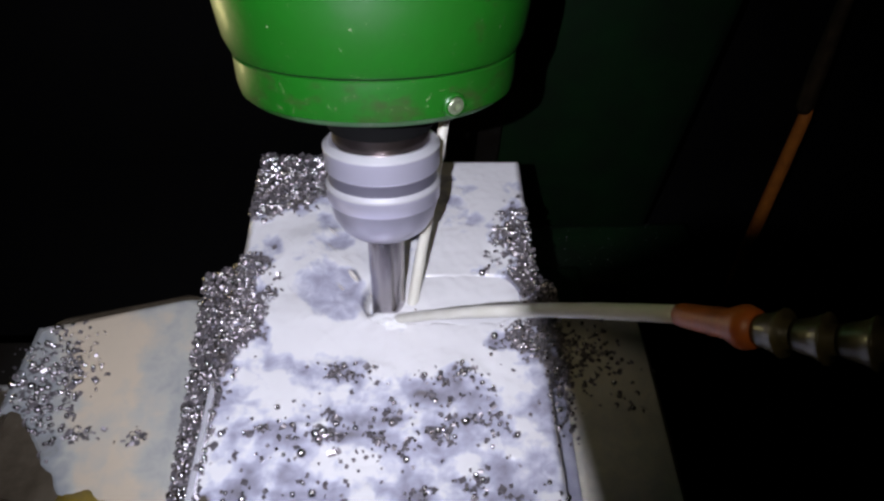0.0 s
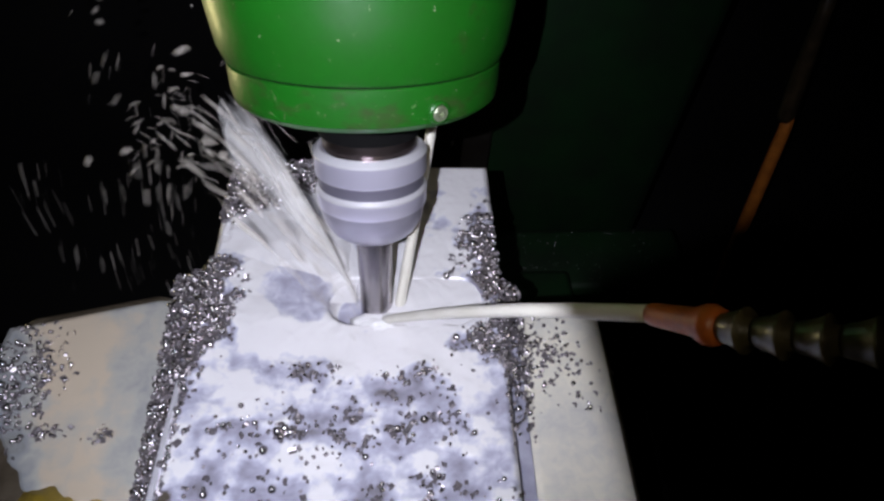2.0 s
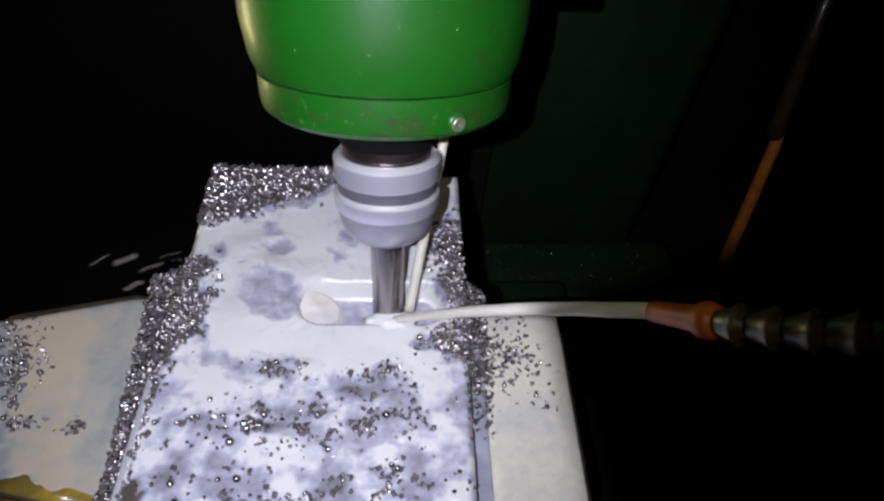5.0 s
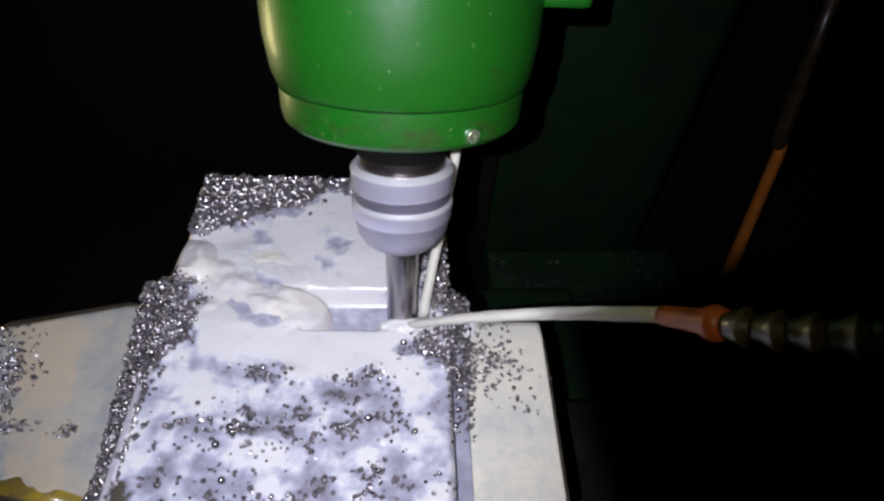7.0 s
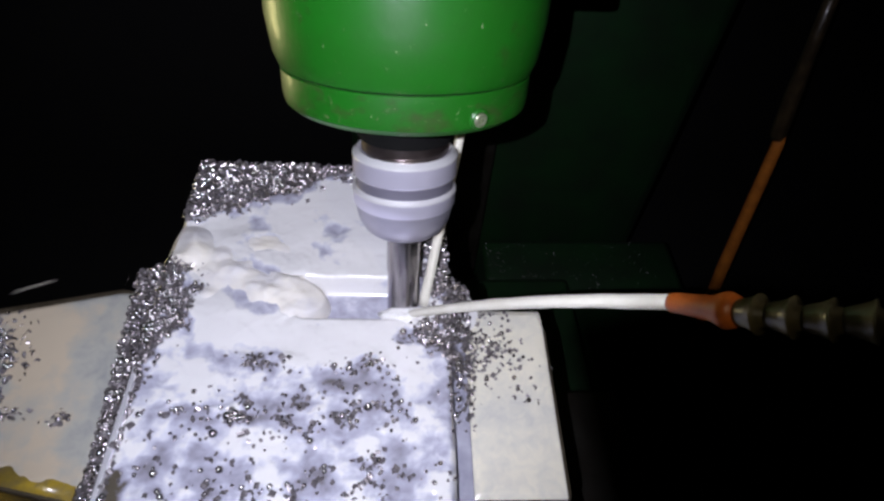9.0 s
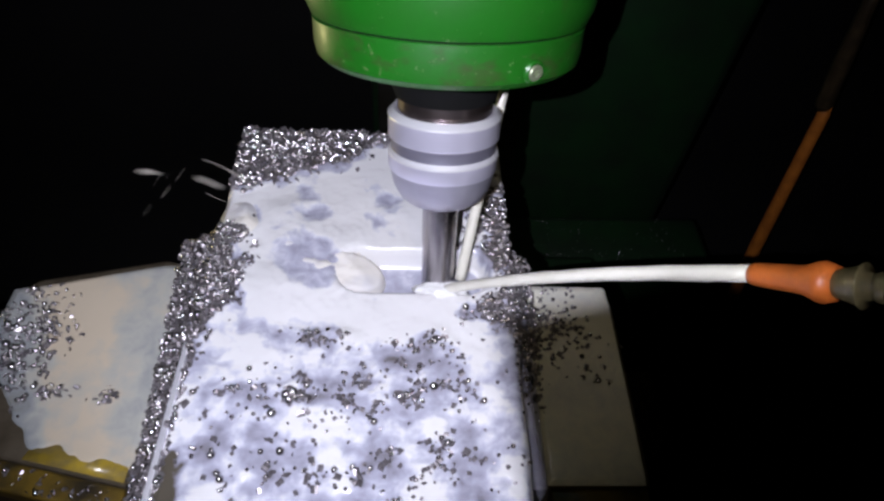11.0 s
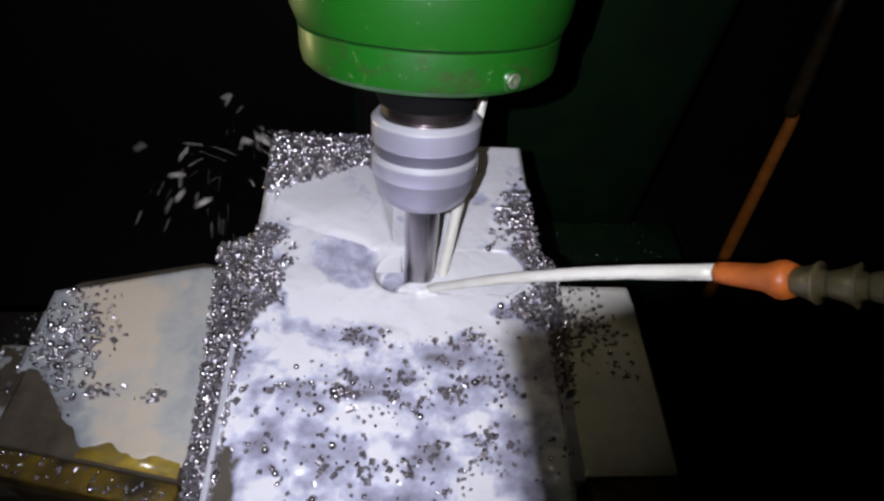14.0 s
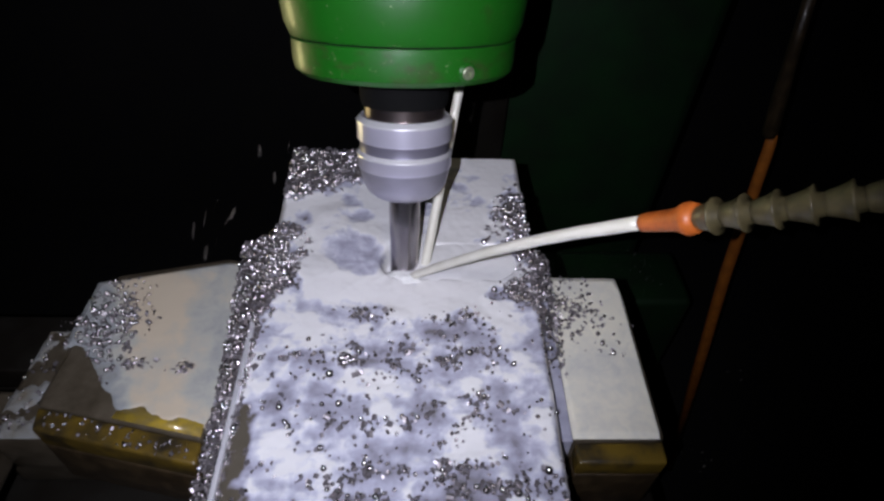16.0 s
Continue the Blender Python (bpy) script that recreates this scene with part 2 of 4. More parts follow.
def machine_column():
    e = tagged(new("machine_column"), "dark green painted cast column of the milling machine", "machine column")
    e.location = (0, 0.42, -0.97)
    part("body", box(-0.06, 0.40, 0.0, 0.5, 0.0, 1.9, 0.02), DARKGREEN, e)
    # Dark strip widened to stand where the head's shadow falls on the column.
    part("slideway", box(-0.05, 0.135, -0.03, 0.0, 0.3, 1.9, 0.004), TABLE, e, "dark steel slideway, widened over the head's shadow")
    part("knee", box(0.137, 0.44, -0.14, -0.03, 0.0, 0.57, 0.01), DARKGREEN, e, "green knee casting spotted with chips")
    return e


column = machine_column()


def machine_saddle():
    e = tagged(new("machine_saddle"), "dark green cast saddle carrying the machine table", "machine saddle")
    part("body", box(-0.22, 0.24, -0.15, 0.27, -0.97, -0.34, 0.01), DARKGREEN, e)
    part("way", box(-0.20, 0.22, -0.12, 0.04, -0.34, -0.2205, 0.004), TABLE, e, "oily steel slideway")
    return e


saddle = machine_saddle()


def brown_pipe():
    e = tagged(new("brown_pipe"), "orange-brown upright pipe standing behind the vise", "pipe")
    pts = [(0.418, 0.271, -0.078), (0.421, 0.27, -0.095), (0.456, 0.27, -0.32), (0.50, 0.27, -0.55), (0.58, 0.27, -0.97)]
    part("pipe", tube(pts, [0.0052, 0.0064, 0.0082, 0.0085, 0.0085]), RUST, e)
    part("sleeve", tube([(0.4155, 0.271, -0.086), (0.4145, 0.271, -0.080), (0.405, 0.272, -0.03), (0.396, 0.273, 0.02), (0.385, 0.275, 0.09)], [0.0072, 0.0088, 0.0086, 0.0066, 0.0060]), GRIMED, e, "dark grimy sleeve round the pipe's top")
    return e


pipe = brown_pipe()

def hand_torch():
    """The unseen torch that lights the work, held beside the eye."""
    e = tagged(new("hand_torch"), "small black hand torch shining on the work", "torch")
    bm = bmesh.new()
    bm.faces.new([bm.verts.new((0.0013 * math.cos(a), 0.0013 * math.sin(a), 0.0)) for a in (0.0, -1.0472, -2.0944, -3.1416, -4.1888, -5.236)])
    part("lens", bm, GLOW, e, "glowing white lamp")
    hood = [(0.0, 0.010), (0.0150, 0.010), (0.0150, -0.0036), (0.0027, -0.0036), (0.0027, -0.0032), (0.0060, -0.0030), (0.0060, 0.001), (0.0, 0.001)]
    part("housing", lathe(hood, 40, False), BLACK, e, "black housing with a narrow mouth")
    # Unseen flap added to shade the lower right, for a blocker not known.
    outline = [(-0.0014, -0.0064), (0.0000, -0.0118), (0.0044, -0.0275), (0.0270, -0.0275), (0.0270, -0.0060), (0.0120, -0.0045), (0.0085, -0.0038), (0.0040, -0.0052)]
    flap = part("shade_flap", prism(outline, -0.0358, -0.035), BLACK, e, "unseen black flap added to shade the lower right")
    return e, flap


torch, shade_flap = hand_torch()

# ---- the milling head, tilted back from the table's upright ----
LEAN = -21.43
HEAD = pose(0, 0.00365, 0.00931, LEAN)


def milling_head():
    e = tagged(new("milling_head"), "glossy green cylindrical milling head, tilted back", "milling head")
    e.matrix_world = HEAD
    body = [(0.0, 0.330), (0.074, 0.330), (0.074, 0.300), (0.0725, 0.20), (0.0715, 0.165), (0.0690, 0.1475), (0.0662, 0.1405), (0.0655, 0.1400)]
    part("housing", lathe(body), GREEN, e)
    part("groove", lathe([(0.0, 0.1400), (0.0640, 0.1400), (0.0640, 0.1392), (0.0, 0.1392)]), BLACK, e, "dark parting line round the housing")
    ring = [(0.0, 0.1392), (0.0652, 0.1392), (0.0657, 0.1387), (0.0655, 0.1275), (0.0645, 0.1225), (0.0615, 0.1197), (0.058, 0.119), (0.034, 0.119), (0.034, 0.128), (0.0, 0.128)]
    part("lower_ring", lathe(ring), RING, e, "green nose ring with chipped lower rim")
    a = -1.0549
    boss = part("screw_boss", lathe([(0.0, -0.004), (0.0052, -0.004), (0.0052, 0.0012), (0.0045, 0.002), (0.0038, 0.002), (0.0034, 0.0), (0.0, 0.0)], 28), RING, e, "small grub screw boss")
    boss.matrix_local = Matrix.Translation((0.0650 * math.cos(a), 0.0650 * math.sin(a), 0.1272)) @ Vector((math.cos(a), math.sin(a), -0.1)).to_track_quat("Z", "Y").to_matrix().to_4x4()
    screw = part("grub_screw", lathe([(0.0, -0.003), (0.0036, -0.003), (0.0036, 0.0024), (0.0032, 0.0028), (0.0016, 0.0028), (0.0016, 0.0010), (0.0, 0.0010)], 24), DULL, boss, "dull hexagon socket screw")
    # lug on the upper back of the housing
    part("side_lug", box(0.050, 0.094, -0.020, 0.036, 0.1800, 0.262, 0.004), GREEN, e, "green cast lug")
    return e


head = milling_head()


def tool_holder():
    e = tagged(new("tool_holder"), "satin steel collet chuck holding a spinning end mill", "tool holder")
    e.matrix_world = HEAD
    # Painted black for the shadow up inside the head.
    part("spindle_nose", lathe([(0, 0.1275), (0.0275, 0.1275), (0.0275, 0.1030), (0.0262, 0.0995), (0.0, 0.0995)]), BLACK, e, "spindle nose, black for the shadow in the head")
    part("holder_shank", lathe([(0, 0.0995), (0.0250, 0.0995), (0.0250, 0.0930), (0.0240, 0.0915), (0, 0.0915)]), DARKSTEEL, e, "brown tinted steel collar")
    part("upper_band", lathe([(0.0, 0.0912), (0.0262, 0.0912), (0.0266, 0.0922), (0.0274, 0.0922), (0.0300, 0.0896), (0.0300, 0.0788), (0.0296, 0.0782), (0.0, 0.0782)], 128), SATIN, e, "bright satin steel band")
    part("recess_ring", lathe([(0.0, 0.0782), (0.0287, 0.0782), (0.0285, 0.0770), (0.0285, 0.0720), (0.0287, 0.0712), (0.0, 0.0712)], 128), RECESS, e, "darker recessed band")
    part("lower_band", lathe([(0.0, 0.0712), (0.0283, 0.0714), (0.0300, 0.0690), (0.0300, 0.0612), (0.0296, 0.0604), (0.0, 0.0604)], 128), SATIN, e, "bright satin steel band")
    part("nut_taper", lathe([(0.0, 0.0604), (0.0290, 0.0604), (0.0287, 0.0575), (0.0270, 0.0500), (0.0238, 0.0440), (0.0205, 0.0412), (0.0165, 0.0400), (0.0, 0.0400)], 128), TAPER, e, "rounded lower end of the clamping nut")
    # Chamfer highlights painted as near-white rims.
    part("upper_rim", lathe([(0.0250, 0.0918), (0.0262, 0.0929), (0.0276, 0.0929), (0.0302, 0.0903), (0.0303, 0.0893), (0.0290, 0.0893)], 128, False), WHITENED, e, "chamfer of the band, whitened as its highlight")
    part("lower_rim", lathe([(0.0280, 0.0712), (0.0284, 0.0718), (0.0302, 0.0697), (0.0303, 0.0686), (0.0290, 0.0686)], 128, False), WHITENED, e, "chamfer of the band, whitened as its highlight")
    part("cutter", lathe([(0.0, 0.041), (0.0103, 0.041), (0.0103, 0.012), (0.0099, 0.010), (0.0099, -0.0185), (0.0094, -0.019), (0.0, -0.019)], 64), CARBIDE, e, "blurred steel end mill")
    return e


holder = tool_holder()

# ---- coolant hose and streams ----
TIP = Vector((0.1083, -0.0903, 0.1245))
BASE = Vector((0.1215, -0.1105, 0.1470))


def coolant_hose():
    e = tagged(new("coolant_hose"), "olive segmented coolant hose with an orange nozzle", "coolant hose")
    d = (BASE - TIP).normalized()
    # orange cone
    pts = [TIP, TIP + d * 0.002, TIP + d * 0.020, TIP + d * 0.0255, TIP + d * 0.027, TIP + d * 0.031]
    part("nozzle", tube(pts, [0.0040, 0.0044, 0.0052, 0.0072, 0.0074, 0.0060], 28), ORANGE, e, "orange plastic nozzle")
    p = TIP + d * 0.030
    go = d.copy()
    for i in range(12):
        go = (go + Vector((0.10, 0.02, 0.004))).normalized()
        q = p + go * 0.0120
        c = [lerp(p, q, s) for s in (0, 0.12, 0.40, 0.66, 0.74, 0.78, 0.80, 1.0)]
        part("hose_segment", tube(c, [0.0044, 0.0050, 0.0058, 0.0070, 0.0078, 0.0076, 0.0048, 0.0044], 24), OLIVE, e)
        p = q
    part("hose_tail", tube([p, p + go * 0.1, p + go * 0.25 + Vector((0, 0.1, -0.05)), p + go * 0.4 + Vector((0, 0.3, -0.1))], [0.0058] * 4, 16), OLIVE, e)
    return e


hose = coolant_hose()


def stream(name, a, b, sag, r0, r1, label, n=26):
    pts, rad = [], []
    for i in range(n):
        s = i / (n - 1)
        p = lerp(Vector(a), Vector(b), s)
        p.z += sag * 4 * s * (1 - s)
        pts.append(p)
        rad.append(lerp(r0, r1, s))
    ob = link(name, tube(pts, rad, 16, 0.10), JET)
    return tagged(ob, label, "coolant stream")


stream("coolant_stream", TIP, (0.004, -0.0120, -0.002), 0.006, 0.0035, 0.0027, "white milky coolant jet falling on the cutter")
stream("coolant_stream", HEAD @ Vector((0.040, 0.030, 0.125)), (0.0135, -0.004, -0.003), 0.0, 0.0027, 0.0034, "thin milky coolant jet behind the chuck")

def coolant_pool(x0, x1):
    """Milk that stands in the slot between two places along it, thinning out over its rims."""
    step = 0.0012
    nx, ny = int((x1 - x0 + 0.046) / step), 38
    verts, thick, far = [], [], []
    for j in range(ny + 1):
        for i in range(nx + 1):
            x, y = x0 - 0.023 + i * step, -0.0228 + j * step
            d = math.hypot(x - clamp(x, x0, x1), y) / 0.0178
            far.append(d)
            z = 0.0013 - 0.0022 * max(0.0, d - 0.75) ** 1.5
            verts.append((x, y, z + 0.0011 * noise.noise((x * 60, y * 60, 4)) + 0.0004 * noise.noise((x * 190, y * 190, 9))))
            thick.append(0.95 + 0.5 * noise.noise((x * 45, y * 70, 14)))
    w = nx + 1
    faces = []
    for j in range(ny):
        for i in range(nx):
            f = (j * w + i, j * w + i + 1, (j + 1) * w + i + 1, (j + 1) * w + i)
            if min(far[k] for k in f) < 1.08:
                faces.append(f)
    ob = raw("coolant_pool", verts, faces, FILM, smooth=True)
    at = ob.data.attributes.new("thickness", "FLOAT", "POINT")
    at.data.foreach_set("value", thick)
    return tagged(ob, "milky coolant standing in the slot beside the cutter", "coolant", kind="stuff")


def froth():
    """Lumps of milk thrown up round the foot of the cutter."""
    bm = bmesh.new()
    bmesh.ops.create_uvsphere(bm, u_segments=44, v_segments=20, radius=1.0)
    for v in bm.verts:
        k = 1 + 0.40 * noise.noise(v.co * 2.2) + 0.22 * noise.noise(v.co * 6)
        v.co = Vector((0.001 + v.co.x * 0.015 * k, -0.0145 + v.co.y * 0.0070 * k, -0.0008 + v.co.z * 0.0030 * k))
    return tagged(link("froth", bm, MILK), "white froth where the jet meets the cutter", "froth", kind="stuff")


pool_jet = coolant_pool(0.0195, 0.0290)
pool_slot = coolant_pool(0.0480, 0.0600)
froth()

# ---- the table and what it carries ----
SLOT_A, SLOT_B, SLOT_R, SLOT_D = 0.0, 0.062, 0.0145, 0.0150
WX0, WX1, WY0, WY1 = -0.0915, 0.0900, -0.215, 0.119
JZ = -0.0206


def machine_table():
    e = tagged(new("machine_table"), "oily dark steel machine table with slots", "machine table")
    for i, (y0, y1) in enumerate(((-0.16, -0.092), (-0.078, -0.022), (-0.008, 0.048))):
        part("table_strip", box(-0.5, 0.165, y0, y1, -0.160, -0.130, 0.002), TABLE, e)
    part("table_body", box(-0.5, 0.165, -0.16, 0.048, -0.22, -0.1605), TABLE, e)
    return e


table = machine_table()


def machine_vise():
    e = tagged(new("machine_vise"), "cast iron machine vise wet with milky coolant", "vise")
    part("bed", box(-0.27, 0.150, -0.100, -0.010, -0.1295, -0.0855, 0.004), CAST, e)
    left = [(-0.215, -0.100), (-0.113, -0.122), (-0.111, 0.016), (-0.128, 0.020), (-0.200, 0.003), (-0.207, -0.004)]
    part("left_jaw", prism(left, -0.085, JZ, 0.003), CAST, e, "grey jaw casting under a milky film")
    foot = [(-0.250, -0.110), (-0.2155, -0.110), (-0.2155, -0.030), (-0.243, -0.030)]
    part("left_step", prism(foot, -0.085, JZ - 0.022, 0.003), CAST, e, "lower step of the jaw casting")
    part("end_block", box(-0.300, -0.2515, -0.150, -0.070, -0.085, JZ - 0.034, 0.004), CAST, e, "low end block of the casting")
    face = [(-0.212, -0.1150), (-0.113, -0.1365), (-0.113, -0.1222), (-0.214, -0.1003)]
    part("left_jaw_face", prism(face, JZ - 0.0200, JZ - 0.0015, 0.002), YELLOW, e, "worn yellow painted jaw end")
    part("left_jaw_foot", prism(face, -0.085, JZ - 0.0203, 0.002), GRIMED, e, "grimy brown lower jaw end")
    patch = [(-0.168, -0.1085), (-0.114, -0.1200), (-0.1135, -0.109), (-0.140, -0.1030), (-0.158, -0.0985), (-0.165, -0.100)]
    part("paint_patch", prism(patch, JZ - 0.001, JZ + 0.0004), FLAKING, e, "flaking yellow paint")
    right = [(0.1025, -0.1215), (0.1585, -0.1205), (0.1580, -0.010), (0.1545, 0.000), (0.1460, 0.004), (0.1025, 0.006)]
    part("right_jaw", prism(right, -0.085, JZ, 0.003), CAST, e, "grey jaw casting under a milky film")
    rface = [(0.1045, -0.1345), (0.1575, -0.1345), (0.1580, -0.1207), (0.1045, -0.1217)]
    part("right_jaw_face", prism(rface, JZ - 0.0185, JZ - 0.003, 0.002), YELLOW, e, "worn yellow painted jaw end")
    part("right_jaw_foot", prism(rface, -0.085, JZ - 0.0188, 0.002), GRIMED, e, "grimy brown lower jaw end")
    part("jaw_plate", box(0.0908, 0.1020, -0.124, 0.008, -0.085, JZ + 0.003, 0.0008), PLATE, e, "jaw plate under a pale film of coolant")
    part("jaw_plate", box(-0.1106, -0.0922, -0.124, 0.016, -0.085, JZ + 0.003, 0.0008), PLATE, e, "jaw plate under a pale film of coolant")
    return e


vise = machine_vise()



def stadium(r, n=22, x0=SLOT_A, x1=SLOT_B):
    out = []
    for i in range(n + 1):
        a = -math.pi / 2 + math.pi * i / n
        out.append((x1 + r * math.cos(a), r * math.sin(a)))
    for i in range(n + 1):
        a = math.pi / 2 + math.pi * i / n
        out.append((x0 + r * math.cos(a), r * math.sin(a)))
    return out


def workpiece():
    e = tagged(new("workpiece"), "wet aluminium block with a milled slot, flooded with coolant", "workpiece")
    bm = bmesh.new()
    outer = [(WX0, WY0), (WX1, WY0), (WX1, WY1), (WX0, WY1)]
    o_hi = [bm.verts.new((x, y, -0.0012)) for x, y in outer]
    o_lo = [bm.verts.new((x, y, -0.060)) for x, y in outer]
    s_hi = [bm.verts.new((x, y, -0.0012)) for x, y in stadium(SLOT_R + 0.0016)]
    s_lo = [bm.verts.new((x, y, -SLOT_D)) for x, y in stadium(SLOT_R + 0.0016)]
    edges = [bm.edges.new((o_hi[i], o_hi[(i + 1) % 4])) for i in range(4)]
    k = len(s_hi)
    edges += [bm.edges.new((s_hi[i], s_hi[(i + 1) % k])) for i in range(k)]
    bmesh.ops.triangle_fill(bm, use_beauty=True, edges=edges)
    bm.faces.new(o_lo[::-1])
    bm.faces.new(s_lo)
    for i in range(4):
        bm.faces.new((o_lo[i], o_lo[(i + 1) % 4], o_hi[(i + 1) % 4], o_hi[i]))
    for i in range(k):
        bm.faces.new((s_hi[i], s_hi[(i + 1) % k], s_lo[(i + 1) % k], s_lo[i]))
    bmesh.ops.recalc_face_normals(bm, faces=bm.faces)
    part("block", bm, WORN, e, "aluminium block", smooth=False)
    # Glint along the block's edge, painted as a near-white strip.
    part("burr", box(WX0 - 0.0026, WX0 + 0.0004, -0.205, -0.052, -0.005, 0.0024, 0.0006), WHITENED, e, "edge strip of the block, whitened as its glint")
    return e


work = workpiece()


# ---- coolant films ----
def fbm(x, y, s, seed=0.0, octaves=4):
    v, a, t = 0.0, 1.0, 0.0
    for o in range(octaves):
        v += a * noise.noise((x * s, y * s, seed + o * 3.1))
        t += a
        a *= 0.5
        s *= 2.1
    return v / t


def blob(x, y, cx, cy, rx, ry):
    """1 in the middle of an oval, falling to 0 at its rim."""
    q = ((x - cx) / rx) ** 2 + ((y - cy) / ry) ** 2
    return clamp(1.25 - q) if q < 1.25 else 0.0


def chips_on_work(x, y):
    """How thickly chips lie at a place on the block, 0 to 1."""
    w = 0.020 * fbm(x, y, 45, 2.0)
    x, y = x + w, y + 0.8 * w
    v = 0.0
    v = max(v, 1.10 * clamp((y - 0.057 - 0.40 * (x + 0.08)) / 0.014) * clamp((0.034 - x) / 0.02) * (1 - 0.95 * blob(x, y, 0.010, 0.096, 0.022, 0.012)))
    rim = -0.065 - 0.020 * clamp((-0.028 - y) / 0.034)
    v = max(v, 1.0 * clamp((rim - x) / 0.017) * clamp((0.040 - y) / 0.014) * clamp((y + 0.150) / 0.06))
    v = max(v, 0.95 * blob(x, y, 0.086, 0.032, 0.026, 0.048))
    v = max(v, 0.80 * blob(x, y, 0.084, -0.028, 0.025, 0.022))
    v = max(v, 0.55 * blob(x, y, -0.020, -0.048, 0.030, 0.009))
    v = max(v, 0.50 * blob(x, y, 0.040, -0.062, 0.030, 0.028))
    v = max(v, 0.55 * blob(x, y, -0.004, -0.082, 0.080, 0.014))
    v = max(v, 0.45 * blob(x, y, 0.010, -0.118, 0.085, 0.016))
    v = max(v, 0.60 * blob(x, y, 0.020, -0.160, 0.085, 0.022))
    v = max(v, 0.20 * clamp((-0.04 - y) / 0.03))
    return v


def in_slot(x, y, r=SLOT_R):
    cx = clamp(x, SLOT_A, SLOT_B)
    return math.hypot(x - cx, y) - r


def work_film():
    step = 0.00125
    nx, ny = int((WX1 - WX0 + 0.003) / step), int((WY1 - WY0 + 0.003) / step)
    verts, thick = [], []
    for j in range(ny + 1):
        for i in range(nx + 1):
            x, y = WX0 - 0.0015 + i * step, WY0 - 0.0015 + j * step
            d = in_slot(x, y)
            z = 0.0005 + 0.0011 * fbm(x, y, 55, 7.0) + 0.0004 * fbm(x, y, 260, 1.0, 2)
            c = chips_on_work(x, y)
            z += 0.0022 * c
            # foam ridges round the cutter's path
            foam = blob(x, y, -0.040, 0.012, 0.045, 0.045)
            z += 0.0055 * foam * max(0.0, 0.25 + fbm(x, y, 26, 12.0, 2)) * clamp(d / 0.006)
            e = min(x - WX0, WX1 - x, y - WY0, WY1 - y)
            if e < 0.004:
                z -= 0.006 * (1 - max(e, -0.0015) / 0.004) ** 2 * 0.5
            if d < 0.0022:
                k = clamp((0.0022 - d) / 0.0044)
                z = lerp(z, -SLOT_D + 0.0012, k * k * (3 - 2 * k))
            a, r = math.atan2(y, x), math.hypot(x, y)
            t = 0.66 + 0.95 * fbm(x + 0.01 * fbm(x, y, 70, 5.0), y + 0.01 * fbm(x, y, 70, 6.0), 38, 21.0) + 0.40 * fbm(0.5 * x, y, 105, 17.0, 4) - 0.32 * c * clamp(0.7 + 2.0 * fbm(0.5 * x, y, 110, 40.0, 2), 0.2, 1.4)
            t += 0.30 * blob(x, y, -0.01, -0.004, 0.075, 0.040) + 0.30 * fbm(x, 0.7 * y, 60, 33.0, 3) * blob(x, y, -0.01, 0.0, 0.08, 0.05)
            flow = clamp(1.3 - r / 0.06)
            flow *= clamp(1.2 - abs(abs(a) - 2.4))
            t += 0.40 * flow * noise.noise((a * 4 + fbm(x, y, 60, 9.0), r * 40, 2.0)) * clamp(d / 0.004)
            z += 0.0009 * flow * noise.noise((a * 5 + fbm(x, y, 60, 9.0), r * 45, 8.0)) * clamp(d / 0.004)
            m = blob(x, y + 0.2 * (x + 0.034) + 0.010 * fbm(x, y, 50, 71.0), -0.034, 0.006, 0.028, 0.026)
            m = m * m * (3 - 2 * m)
            t = lerp(t, 0.22 + 0.30 * fbm(x, y + 0.6 * x, 70, 51.0, 3), 0.90 * m)
            # Dark gaps between heaped chips are put into the film's colour.
            t -= 0.42 * clamp((c - 0.68) / 0.3) + 0.10 * clamp(c / 0.4)
            t -= 1.1 * clamp((-0.0775 + 0.014 * fbm(x, y, 75, 61.0, 3) - 0.10 * (y + 0.13) - x) / 0.009) * clamp((-0.112 - y + 0.03 * fbm(x, y, 50, 63.0)) / 0.006)
            # Near end painted darker to offset the lamp's brightness there.
            t -= 0.16 * clamp((-0.03 - y) / 0.03)
            # Slot walls painted pale for the light they catch, floor greyer.
            if d < 0:
                t = lerp(0.85, 0.30, clamp((-d - 0.0020) / 0.002)) + 0.3 * fbm(x, y, 80, 3.0)
            z += 0.0008 * clamp((t - 0.34) / 0.16) * clamp(d / 0.003)
            verts.append((x, y, z))
            thick.append(t)
    w = nx + 1
    faces = []
    for j in range(ny):
        for i in range(nx):
            f = (j * w + i, j * w + i + 1, (j + 1) * w + i + 1, (j + 1) * w + i)
            faces.append(f)
    ob = raw("coolant_film", verts, faces, FILM, smooth=True)
    at = ob.data.attributes.new("thickness", "FLOAT", "POINT")
    at.data.foreach_set("value", thick)
    return tagged(ob, "milky coolant film over the aluminium block", "coolant", kind="stuff")


film = work_film()


